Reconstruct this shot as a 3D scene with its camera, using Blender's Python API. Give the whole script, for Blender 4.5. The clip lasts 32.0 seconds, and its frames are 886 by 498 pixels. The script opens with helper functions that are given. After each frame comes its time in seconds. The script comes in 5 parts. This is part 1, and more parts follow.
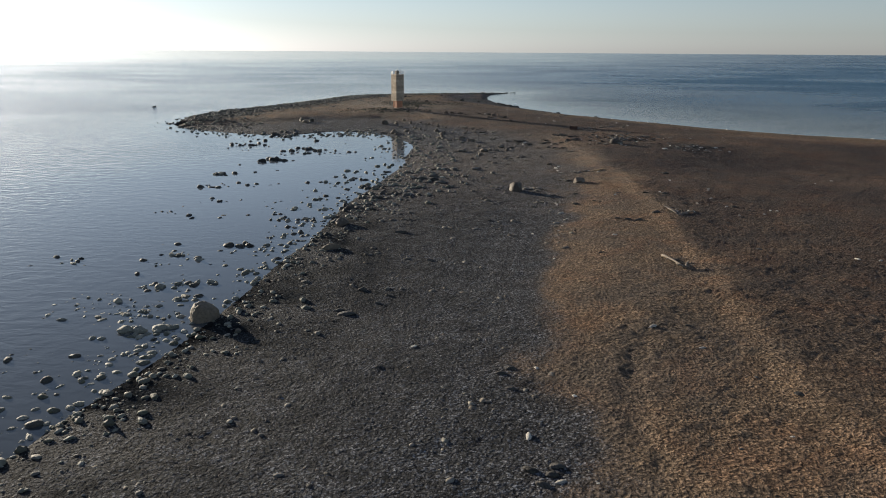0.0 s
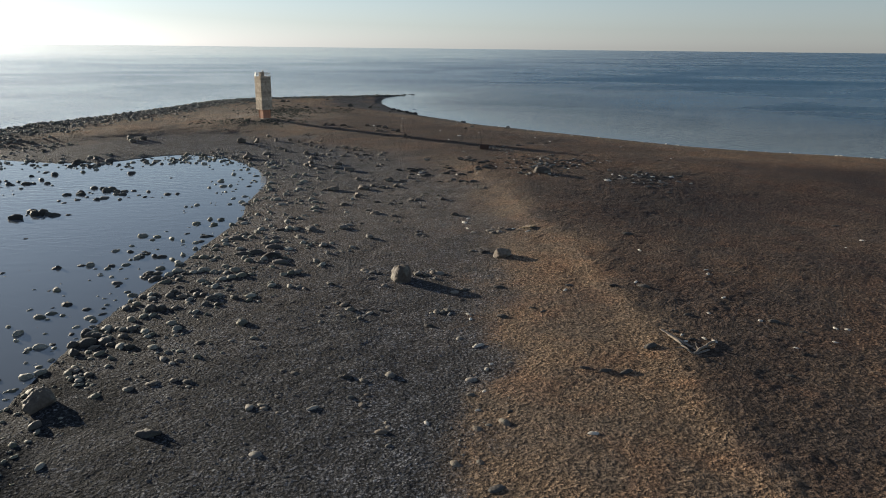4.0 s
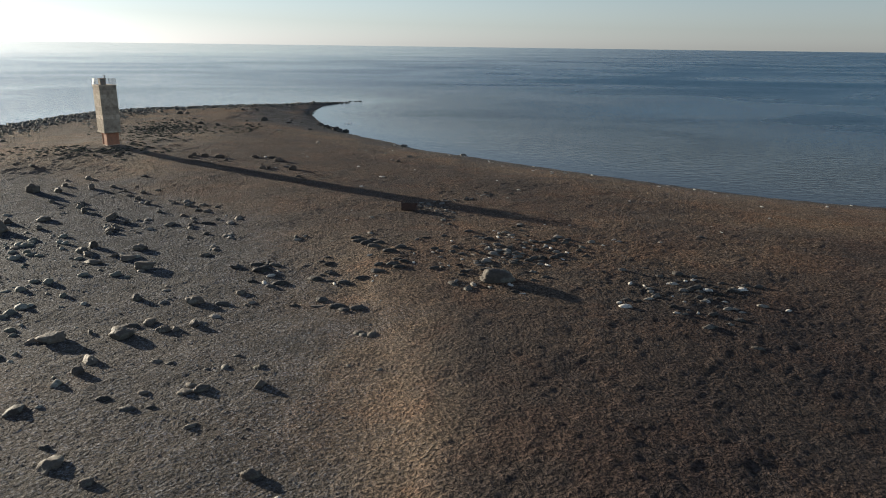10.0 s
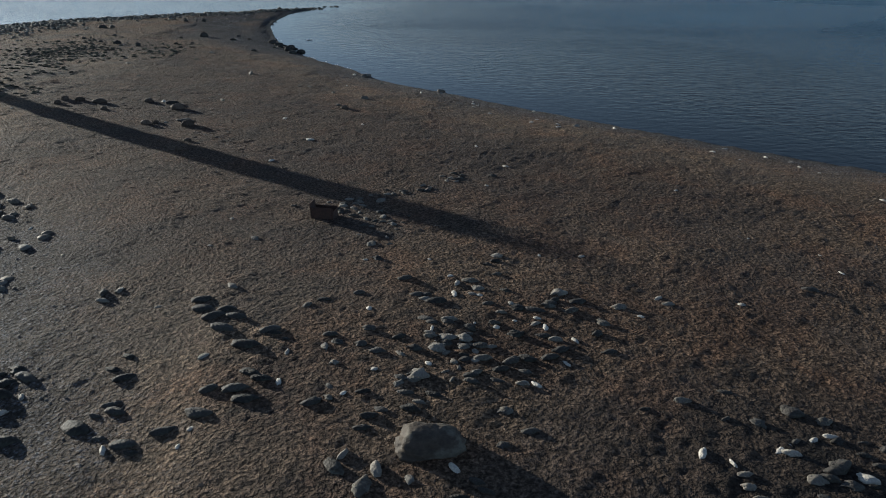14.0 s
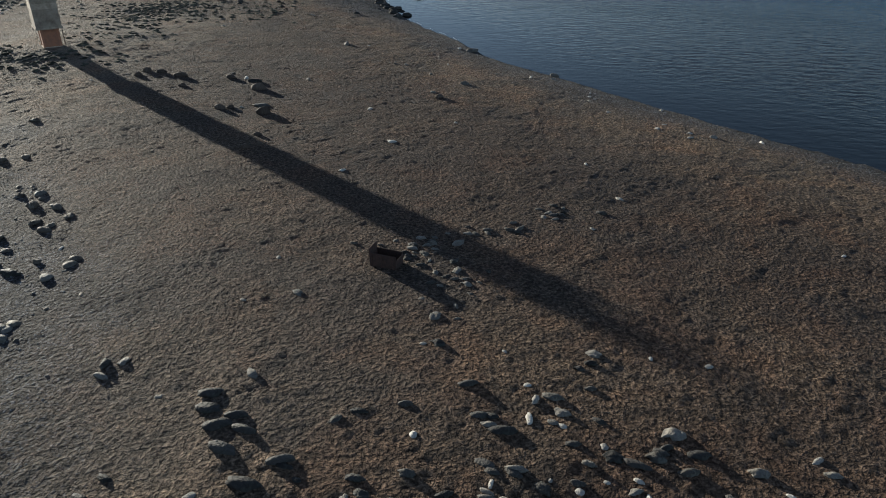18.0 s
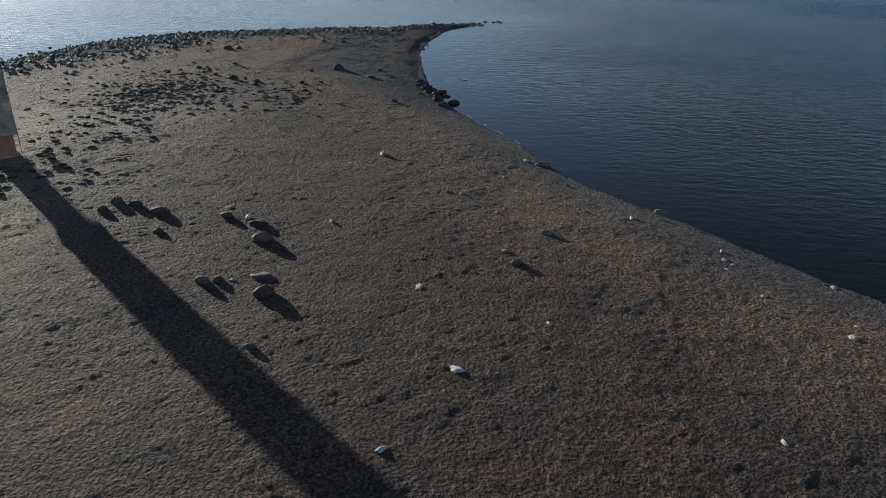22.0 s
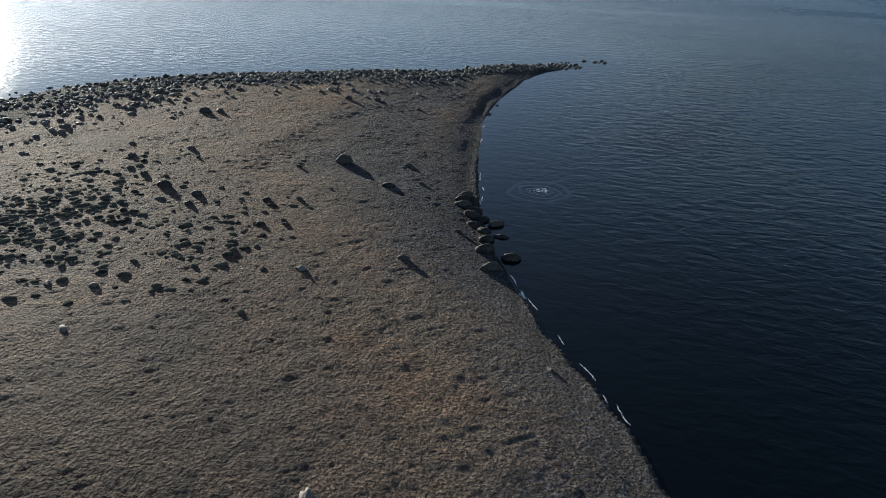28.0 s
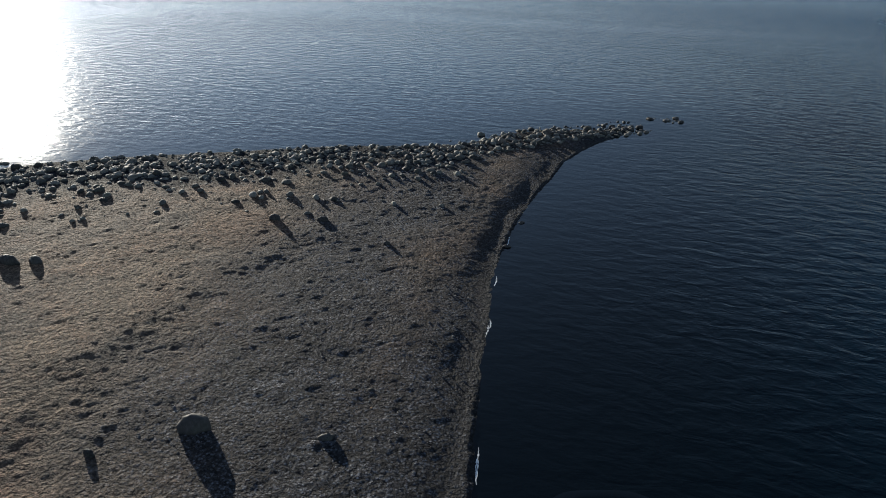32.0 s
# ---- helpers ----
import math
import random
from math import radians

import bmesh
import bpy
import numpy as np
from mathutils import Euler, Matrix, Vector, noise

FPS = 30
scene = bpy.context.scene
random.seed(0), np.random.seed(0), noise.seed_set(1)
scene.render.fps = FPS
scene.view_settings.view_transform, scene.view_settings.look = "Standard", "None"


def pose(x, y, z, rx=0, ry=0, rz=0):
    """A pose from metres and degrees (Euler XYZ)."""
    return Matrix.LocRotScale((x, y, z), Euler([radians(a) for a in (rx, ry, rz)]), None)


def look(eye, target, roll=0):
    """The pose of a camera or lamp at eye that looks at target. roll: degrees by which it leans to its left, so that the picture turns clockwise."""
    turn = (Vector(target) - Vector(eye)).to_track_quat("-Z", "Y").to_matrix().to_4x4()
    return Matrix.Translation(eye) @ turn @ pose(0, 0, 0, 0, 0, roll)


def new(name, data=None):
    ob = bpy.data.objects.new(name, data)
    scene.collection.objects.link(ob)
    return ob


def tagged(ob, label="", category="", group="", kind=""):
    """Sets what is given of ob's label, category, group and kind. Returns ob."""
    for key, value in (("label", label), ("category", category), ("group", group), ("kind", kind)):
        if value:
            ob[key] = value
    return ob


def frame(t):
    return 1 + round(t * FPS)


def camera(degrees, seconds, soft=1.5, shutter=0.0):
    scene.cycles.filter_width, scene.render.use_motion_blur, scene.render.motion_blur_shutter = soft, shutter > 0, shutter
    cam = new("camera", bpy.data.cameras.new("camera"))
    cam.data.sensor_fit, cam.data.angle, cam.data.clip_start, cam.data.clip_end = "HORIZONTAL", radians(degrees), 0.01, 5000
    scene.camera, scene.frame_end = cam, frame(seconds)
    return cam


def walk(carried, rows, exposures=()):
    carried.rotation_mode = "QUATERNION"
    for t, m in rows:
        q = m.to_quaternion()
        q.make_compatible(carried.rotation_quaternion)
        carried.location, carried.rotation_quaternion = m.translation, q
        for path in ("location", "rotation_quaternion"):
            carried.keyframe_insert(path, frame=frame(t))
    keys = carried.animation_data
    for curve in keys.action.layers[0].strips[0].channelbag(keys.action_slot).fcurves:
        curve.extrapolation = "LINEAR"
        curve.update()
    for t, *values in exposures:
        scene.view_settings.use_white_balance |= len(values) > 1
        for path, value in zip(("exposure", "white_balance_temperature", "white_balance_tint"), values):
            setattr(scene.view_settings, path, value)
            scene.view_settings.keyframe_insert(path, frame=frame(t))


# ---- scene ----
cam = camera(65.03, 32.0, soft=1.0)
PATH = [
    (0.0, look((-5.76, -233.44, 21.34), (-2.24, -195.16, 10.28), 0.42)),
    (0.5, look((-4.65, -228.36, 21.35), (-0.22, -190.18, 10.30), 0.26)),
    (1.0, look((-3.60, -222.81, 21.36), (2.25, -184.82, 10.30), 0.27)),
    (1.5, look((-2.43, -217.62, 21.38), (3.98, -179.72, 10.30), 0.32)),
    (2.0, look((-1.18, -212.03, 21.50), (5.60, -174.21, 10.36), 0.30)),
    (2.5, look((0.18, -206.73, 21.46), (7.09, -168.94, 10.34), 0.37)),
    (3.0, look((1.66, -201.22, 21.46), (8.65, -163.44, 10.35), 0.42)),
    (3.5, look((3.07, -196.25, 21.59), (10.33, -158.55, 10.37), 0.60)),
    (4.0, look((4.69, -190.95, 21.53), (13.35, -153.55, 10.29), 0.63)),
    (4.5, look((6.38, -186.37, 21.73), (15.60, -149.14, 10.38), 0.58)),
    (6.5, look((13.35, -167.68, 21.27), (23.47, -130.67, 9.97), 0.84)),
    (7.0, look((15.59, -163.01, 21.27), (25.63, -125.98, 9.97), 0.70)),
    (7.5, look((17.44, -158.76, 21.40), (27.43, -121.73, 10.05), 0.64)),
    (8.0, look((19.47, -154.29, 21.40), (29.38, -117.23, 10.04), 0.65)),
    (8.5, look((21.39, -150.27, 21.40), (31.22, -113.19, 10.05), 0.67)),
    (9.0, look((23.37, -146.02, 21.32), (33.16, -108.92, 10.04), 0.64)),
    (9.5, look((25.08, -142.18, 21.17), (34.87, -105.05, 9.98), 0.80)),
    (10.0, look((27.06, -137.93, 21.11), (36.78, -100.82, 9.78), 0.76)),
    (10.5, look((28.86, -134.01, 21.21), (38.47, -97.01, 9.43), 0.65)),
    (11.0, look((30.65, -129.80, 21.15), (40.19, -92.99, 8.72), 0.72)),
    (11.5, look((32.38, -125.80, 21.23), (41.80, -89.22, 8.06), 0.71)),
    (12.0, look((34.24, -121.35, 21.36), (43.55, -85.03, 7.44), 0.64)),
    (12.5, look((36.06, -117.17, 21.34), (45.24, -81.06, 6.79), 0.52)),
    (13.0, look((38.05, -112.69, 21.39), (47.09, -76.81, 6.21), 0.42)),
    (13.5, look((39.54, -109.34, 21.34), (48.52, -73.66, 5.64), 0.44)),
    (14.0, look((40.86, -107.01, 21.33), (49.61, -71.66, 4.79), 0.34)),
    (14.5, look((41.64, -105.79, 21.39), (50.22, -70.80, 4.01), 0.38)),
    (16.5, look((43.45, -102.60, 21.82), (49.85, -67.95, 2.88), 0.34)),
    (17.0, look((44.01, -100.45, 22.12), (49.97, -65.79, 3.06), 0.26)),
    (17.5, look((44.41, -97.97, 22.52), (50.12, -63.33, 3.35), 0.38)),
    (18.0, look((44.67, -94.95, 23.34), (47.22, -59.95, 4.13), 0.61)),
    (18.5, look((44.87, -91.87, 24.38), (39.50, -57.18, 5.20), 0.82)),
    (19.0, look((45.09, -88.35, 25.14), (33.15, -55.28, 6.06), 0.93)),
    (19.5, look((44.94, -85.18, 25.38), (31.58, -52.68, 6.28), 1.03)),
    (20.0, look((44.42, -81.80, 25.37), (31.03, -49.08, 6.65), 1.12)),
    (20.5, look((43.86, -78.73, 25.39), (30.40, -45.72, 7.24), 1.16)),
    (21.0, look((43.22, -75.22, 25.33), (30.42, -41.63, 7.78), 1.34)),
    (21.5, look((42.78, -72.10, 25.45), (37.30, -36.42, 8.22), 1.34)),
    (22.0, look((41.99, -68.21, 25.21), (43.43, -32.14, 7.98), 1.41)),
    (22.5, look((41.82, -64.61, 25.21), (45.00, -28.67, 7.94), 1.42)),
    (23.0, look((41.97, -60.54, 25.18), (45.01, -24.59, 7.92), 1.46)),
    (23.5, look((42.41, -56.59, 25.17), (44.91, -20.59, 7.89), 1.36)),
    (24.0, look((42.88, -52.29, 25.09), (44.67, -16.24, 7.85), 1.41)),
    (24.5, look((43.48, -48.26, 25.05), (43.23, -12.15, 7.84), 1.40)),
    (25.0, look((43.99, -43.87, 25.05), (42.64, -7.77, 7.85), 1.40)),
    (25.5, look((44.34, -39.73, 25.03), (42.49, -3.65, 7.85), 1.41)),
    (27.5, look((46.65, -23.85, 26.77), (43.75, 11.98, 9.22), 1.69)),
    (28.0, look((46.66, -18.17, 26.79), (43.09, 17.59, 9.23), 1.66)),
    (28.5, look((46.61, -12.56, 26.72), (42.43, 23.13, 9.15), 1.59)),
    (29.0, look((46.50, -6.15, 26.76), (41.87, 29.45, 9.13), 1.50)),
    (29.5, look((46.25, -0.08, 26.63), (41.36, 35.47, 8.98), 1.40)),
    (30.0, look((46.05, 6.50, 26.48), (40.90, 42.03, 8.84), 1.13)),
    (30.5, look((45.64, 12.35, 26.49), (40.46, 47.87, 8.83), 1.16)),
    (31.0, look((45.42, 18.31, 26.49), (40.14, 53.81, 8.81), 1.05)),
    (31.5, look((45.59, 23.12, 26.48), (40.10, 58.59, 8.83), 0.69)),
    (32.0, look((45.62, 27.63, 26.23), (40.14, 63.16, 8.68), 0.48)),
]
EXPOSURES = [(0, 1.0, 5800, 10), (4, 1.05, 5790, 9), (11, 1.07, 5750, 8), (12.2, 0.90, 5400, 5), (13.2, 0.69, 5200, 6), (14.5, 0.66, 5200, 6), (17, 0.91, 5300, 5), (19, 0.81, 5300, 6), (22, 0.79, 5150, 6), (28, 0.93, 5250, 7), (32, 0.94, 5300, 8)]
walk(cam, PATH, EXPOSURES)

# ---- light ----
SUN_HEADING, SUN_HEIGHT = -40.9, 8.0      # degrees from +y towards +x, and above the sea
world = bpy.data.worlds.new("sky")
scene.world = world
world.use_nodes = True
sky = world.node_tree.nodes.new("ShaderNodeTexSky")
sky.sky_type, sky.sun_disc = "NISHITA", False
sky.sun_elevation, sky.sun_rotation = radians(SUN_HEIGHT), radians(SUN_HEADING)
sky.air_density, sky.dust_density, sky.ozone_density = 1.0, 0.27, 3.0
background = world.node_tree.nodes["Background"]
background.inputs["Strength"].default_value = 0.075
haze = world.node_tree.nodes.new("ShaderNodeHueSaturation")      # thin sea haze takes the colour out of the sky
up = world.node_tree.nodes.new("ShaderNodeSeparateXYZ")
world.node_tree.links.new(world.node_tree.nodes.new("ShaderNodeTexCoord").outputs["Generated"], up.inputs[0])
thin = world.node_tree.nodes.new("ShaderNodeMapRange")      # thickest at the horizon
thin.inputs["From Max"].default_value, thin.inputs["To Min"].default_value, thin.inputs["To Max"].default_value = 0.32, 0.36, 0.58
world.node_tree.links.new(up.outputs[2], thin.inputs["Value"])
world.node_tree.links.new(thin.outputs[0], haze.inputs["Saturation"])
world.node_tree.links.new(sky.outputs[0], haze.inputs["Color"])
world.node_tree.links.new(haze.outputs[0], background.inputs["Color"])
sun = new("sun", bpy.data.lights.new("sun", "SUN"))
sun.data.energy, sun.data.angle, sun.data.color = 5.0, radians(0.6), (1.0, 0.82, 0.58)
ahead = Vector((math.sin(radians(SUN_HEADING)), math.cos(radians(SUN_HEADING)), math.tan(radians(SUN_HEIGHT))))
sun.matrix_world = look(ahead * 300, (0, 0, 0))

# ---- materials ----


def material(name):
    """A node material: its tree, its principled shader, and a shorthand that adds a node with inputs."""
    mat = bpy.data.materials.new(name)
    mat.use_nodes = True
    tree = mat.node_tree
    shader = tree.nodes["Principled BSDF"]

    def add(kind, inputs=(), **settings):
        node = tree.nodes.new("ShaderNode" + kind)
        for key, value in settings.items():
            setattr(node, key, value)
        for key, value in dict(inputs).items():
            if isinstance(value, bpy.types.NodeSocket):
                tree.links.new(value, node.inputs[key])
            else:
                node.inputs[key].default_value = value
        return node

    return mat, tree, shader, add


def ramp(add, fac, *stops):
    node = add("ValToRGB", {"Fac": fac})
    els = node.color_ramp.elements
    while len(els) < len(stops):
        els.new(0.5)
    for el, (at, col) in zip(els, stops):
        el.position, el.color = at, (*col, 1)
    return node.outputs["Color"]


def mixed(add, fac, a, b, blend="MIX"):
    return add("Mix", {0: fac, 6: a, 7: b}, data_type="RGBA", blend_type=blend).outputs[2]


def rgb(*c):
    return (*c, 1)


def ground_material():
    mat, tree, shader, add = material("shingle_and_turf")
    where = add("NewGeometry").outputs["Position"]
    zone = add("Attribute", attribute_name="shingle").outputs["Fac"]
    damp_and_shade = add("Attribute", attribute_name="damp_and_shade").outputs["Fac"]
    broad = add("TexNoise", {"Vector": where, "Scale": 0.09, "Detail": 5.0, "Roughness": 0.6}).outputs["Fac"]
    middle = add("TexNoise", {"Vector": where, "Scale": 0.7, "Detail": 4.0, "Roughness": 0.6}).outputs["Fac"]
    fine = add("TexNoise", {"Vector": where, "Scale": 7.0, "Detail": 5.0, "Roughness": 0.75}).outputs["Fac"]
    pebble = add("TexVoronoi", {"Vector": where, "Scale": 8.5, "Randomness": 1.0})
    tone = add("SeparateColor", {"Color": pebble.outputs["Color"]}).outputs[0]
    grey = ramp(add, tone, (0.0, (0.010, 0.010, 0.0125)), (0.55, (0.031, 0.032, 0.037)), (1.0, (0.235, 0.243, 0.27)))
    grey = mixed(add, 0.35, grey, ramp(add, fine, (0.3, (0.008, 0.008, 0.009)), (0.7, (0.076, 0.079, 0.086))))
    strewn = add("TexNoise", {"Vector": where, "Scale": 0.45, "Detail": 4.0, "Roughness": 0.65}).outputs["Fac"]
    grey = mixed(add, 0.8, grey, ramp(add, strewn, (0.32, (0.5,) * 3), (0.5, (1.0,) * 3), (0.68, (1.6,) * 3)), "MULTIPLY")
    brown = ramp(add, fine, (0.40, (0.066, 0.043, 0.026)), (0.5, (0.20, 0.134, 0.084)), (0.60, (0.39, 0.272, 0.175)))
    brown = mixed(add, ramp(add, middle, (0.38, (0, 0, 0)), (0.62, (1, 1, 1))), brown, mixed(add, 0.5, brown, rgb(0.15, 0.105, 0.068)))
    brown = mixed(add, ramp(add, broad, (0.46, (0, 0, 0)), (0.58, (1, 1, 1))), brown, mixed(add, 0.5, brown, rgb(0.105, 0.088, 0.074)))
    # rusty patches of dead growth
    rusty = add("TexNoise", {"Vector": where, "Scale": 0.16, "Detail": 6.0, "Roughness": 0.65, "Distortion": 0.6}).outputs["Fac"]
    peat = add("Attribute", attribute_name="peat").outputs["Fac"]
    brown = mixed(add, peat, brown, mixed(add, 0.88, brown, ramp(add, fine, (0.4, (0.026, 0.020, 0.019)), (0.6, (0.072, 0.053, 0.048)))))
    brown = mixed(add, 1.0, brown, ramp(add, rusty, (0.40, (0.93, 0.96, 0.98)), (0.5, (1.0, 1.0, 1.0)), (0.60, (1.08, 0.97, 0.91))), "MULTIPLY")
    # low-sun relief painted into the colour: lighter tussock tops, darker gaps between
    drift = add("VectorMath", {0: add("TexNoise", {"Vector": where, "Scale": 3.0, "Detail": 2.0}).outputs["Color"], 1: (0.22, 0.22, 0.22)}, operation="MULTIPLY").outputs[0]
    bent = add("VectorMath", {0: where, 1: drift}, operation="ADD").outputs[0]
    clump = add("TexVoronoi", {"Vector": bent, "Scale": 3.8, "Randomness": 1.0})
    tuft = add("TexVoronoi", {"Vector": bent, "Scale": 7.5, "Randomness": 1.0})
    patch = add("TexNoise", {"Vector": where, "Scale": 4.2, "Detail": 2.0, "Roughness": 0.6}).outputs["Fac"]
    # this noise also drives the bumps: high spots painted lit, low ones shaded
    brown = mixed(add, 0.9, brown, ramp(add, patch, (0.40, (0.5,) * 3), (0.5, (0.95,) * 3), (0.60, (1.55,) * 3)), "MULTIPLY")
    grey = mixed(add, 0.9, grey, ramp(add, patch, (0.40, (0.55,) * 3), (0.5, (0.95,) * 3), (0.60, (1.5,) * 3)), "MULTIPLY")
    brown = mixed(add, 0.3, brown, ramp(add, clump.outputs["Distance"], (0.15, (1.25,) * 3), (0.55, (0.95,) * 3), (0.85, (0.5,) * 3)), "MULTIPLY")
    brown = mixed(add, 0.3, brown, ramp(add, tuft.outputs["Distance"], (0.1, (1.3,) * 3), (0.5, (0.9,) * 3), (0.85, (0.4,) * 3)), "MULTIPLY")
    # painted shade in the gaps between pebbles
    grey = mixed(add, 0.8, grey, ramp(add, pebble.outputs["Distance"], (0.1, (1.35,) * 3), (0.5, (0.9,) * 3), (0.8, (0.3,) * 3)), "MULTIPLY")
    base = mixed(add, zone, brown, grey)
    pale_and_glare = add("Attribute", attribute_name="pale_and_glare").outputs["Fac"]      # pale ground, with hazy sun glare painted in as lighter colour
    base = mixed(add, pale_and_glare, base, mixed(add, ramp(add, fine, (0.35, (0.2,) * 3), (0.65, (0.8,) * 3)), base, rgb(0.34, 0.30, 0.24)))
    weed = add("Attribute", attribute_name="weed").outputs["Fac"]
    base = mixed(add, weed, base, mixed(add, 0.78, base, ramp(add, middle, (0.4, (0.011, 0.0125, 0.0135)), (0.65, (0.026, 0.029, 0.031)))))
    # wet ground, and the shade painted on the beach face and in hollows
    base = mixed(add, damp_and_shade, base, mixed(add, 0.85, base, rgb(0.016, 0.0155, 0.0155)))
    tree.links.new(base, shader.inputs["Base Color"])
    tree.links.new(ramp(add, damp_and_shade, (0, (0.85,) * 3), (1, (0.7,) * 3)), shader.inputs["Roughness"])
    tree.links.new(add("MapRange", {"Value": weed, "To Min": 0.1, "To Max": 0.0}).outputs[0], shader.inputs["Specular IOR Level"])
    lumps = add("TexNoise", {"Vector": where, "Scale": 2.2, "Detail": 1.0, "Roughness": 0.5}).outputs["Fac"]
    blades = add("TexNoise", {"Vector": where, "Scale": 15.0, "Detail": 3.0, "Roughness": 0.65}).outputs["Fac"]

    def domes(cells, high, low, under):
        """Rounded lumps: each cell rises to its middle, some higher than others."""
        fall = add("Math", {0: cells.outputs["Distance"], 1: cells.outputs["Distance"]}, operation="MULTIPLY").outputs[0]
        own = add("MapRange", {"Value": add("SeparateColor", {"Color": cells.outputs["Color"]}).outputs[1], "To Min": -low, "To Max": -high}).outputs[0]
        return add("Math", {0: fall, 1: own, 2: under}, operation="MULTIPLY_ADD").outputs[0]

    beach = add("Math", {0: blades, 1: 0.12}, operation="MULTIPLY").outputs[0]
    beach = add("Math", {0: patch, 1: 0.5, 2: beach}, operation="MULTIPLY_ADD").outputs[0]
    beach = add("Math", {0: lumps, 1: 0.12, 2: beach}, operation="MULTIPLY_ADD").outputs[0]
    beach = domes(pebble, 0.11, 0.03, beach)
    turf = add("Math", {0: blades, 1: 0.14}, operation="MULTIPLY").outputs[0]
    turf = add("Math", {0: patch, 1: 0.75, 2: turf}, operation="MULTIPLY_ADD").outputs[0]
    turf = add("Math", {0: lumps, 1: 0.2, 2: turf}, operation="MULTIPLY_ADD").outputs[0]
    turf = domes(clump, 0.12, 0.03, turf)
    turf = domes(tuft, 0.06, 0.01, turf)
    relief = add("Mix", {0: zone, 2: turf, 3: beach}, data_type="FLOAT").outputs[0]
    bump = add("Bump", {"Height": relief, "Strength": 1.0, "Distance": 1.0})
    tree.links.new(bump.outputs[0], shader.inputs["Normal"])
    return mat


def stone_material(name, dark, light, lichen=(0.2, 0.19, 0.15), gloss=0.22):
    mat, tree, shader, add = material(name)
    where = add("TexCoord").outputs["Object"]
    one = add("ObjectInfo").outputs["Random"]
    isle = add("NewGeometry").outputs["Random Per Island"]
    pick = add("Math", {0: one, 1: isle}, operation="ADD").outputs[0]
    pick = add("Math", {0: pick, 1: 1.0}, operation="MODULO").outputs[0]
    grain = add("TexNoise", {"Vector": where, "Scale": 9.0, "Detail": 6.0, "Roughness": 0.7}).outputs["Fac"]
    patch = add("TexNoise", {"Vector": where, "Scale": 2.2, "Detail": 4.0}).outputs["Fac"]
    tone = ramp(add, pick, (0.0, dark), (1.0, light))
    tone = mixed(add, ramp(add, patch, (0.5, (0, 0, 0)), (0.62, (1, 1, 1))), tone, mixed(add, 0.5, tone, rgb(*lichen)))
    tone = mixed(add, 0.6, tone, ramp(add, grain, (0.3, (0.35,) * 3), (0.7, (1.5,) * 3)), "MULTIPLY")
    tree.links.new(tone, shader.inputs["Base Color"])
    shader.inputs["Roughness"].default_value = 0.7 if gloss > 0.1 else 0.95
    shader.inputs["Specular IOR Level"].default_value = gloss
    rough = add("Math", {0: patch, 1: 4.0, 2: grain}, operation="MULTIPLY_ADD").outputs[0]
    bump = add("Bump", {"Height": rough, "Strength": 0.8, "Distance": 0.06})
    tree.links.new(bump.outputs[0], shader.inputs["Normal"])
    return mat


WIND = 8.0


def water_material():
    mat, tree, shader, add = material("sea_water")
    where = add("NewGeometry").outputs["Position"]
    turned = add("Mapping", {"Vector": where, "Rotation": (0, 0, radians(WIND))}).outputs[0]
    turned = add("Mapping", {"Vector": turned, "Scale": (0.55, 1.0, 1.0)}).outputs[0]      # crests lie across the wind
    swell = add("TexNoise", {"Vector": turned, "Scale": 0.85, "Detail": 3.0, "Roughness": 0.5, "Distortion": 0.5}).outputs["Fac"]
    ripple = add("TexNoise", {"Vector": turned, "Scale": 2.6, "Detail": 3.0, "Roughness": 0.6}).outputs["Fac"]
    calm = add("TexNoise", {"Vector": turned, "Scale": 0.011, "Detail": 5.0, "Roughness": 0.55, "Distortion": 0.8}).outputs["Fac"]
    open_sea = add("Attribute", attribute_name="open_sea").outputs["Fac"]
    chop = add("Attribute", attribute_name="chop").outputs["Fac"]      # the wind reaches the eastern water alone
    patchy = add("MapRange", {"Value": calm, "From Min": 0.4, "From Max": 0.62, "To Min": 0.66, "To Max": 1.0}).outputs[0]
    force = add("Math", {0: open_sea, 1: patchy}, operation="MULTIPLY").outputs[0]
    windy = add("MapRange", {"Value": chop, "To Min": 0.4, "To Max": 1.0}).outputs[0]
    force = add("Math", {0: force, 1: windy}, operation="MULTIPLY").outputs[0]
    height = add("Math", {0: swell, 1: 0.58}, operation="MULTIPLY").outputs[0]
    height = add("Math", {0: ripple, 1: 0.11, 2: height}, operation="MULTIPLY_ADD").outputs[0]
    bump = add("Bump", {"Strength": force, "Height": height, "Distance": 1.0})
    tree.links.new(bump.outputs[0], shader.inputs["Normal"])
    shallow = add("Attribute", attribute_name="shallow").outputs["Fac"]      # the grey bed shows through, with bright sky reflection painted in
    offing = add("Math", {0: open_sea, 1: 3.0}, operation="POWER").outputs[0]
    deep = add("Math", {0: chop, 1: offing}, operation="MULTIPLY").outputs[0]
    sea = mixed(add, deep, rgb(0.0012, 0.003, 0.0045), rgb(0.004, 0.060, 0.120))
    tree.links.new(mixed(add, shallow, sea, rgb(0.115, 0.125, 0.135)), shader.inputs["Base Color"])
    tree.links.new(add("MapRange", {"Value": force, "From Min": 0.0, "From Max": 1.0, "To Min": 0.05, "To Max": 0.36}).outputs[0], shader.inputs["Roughness"])
    tree.links.new(add("MapRange", {"Value": chop, "To Min": 1.36, "To Max": 1.15}).outputs[0], shader.inputs["IOR"])
    return mat


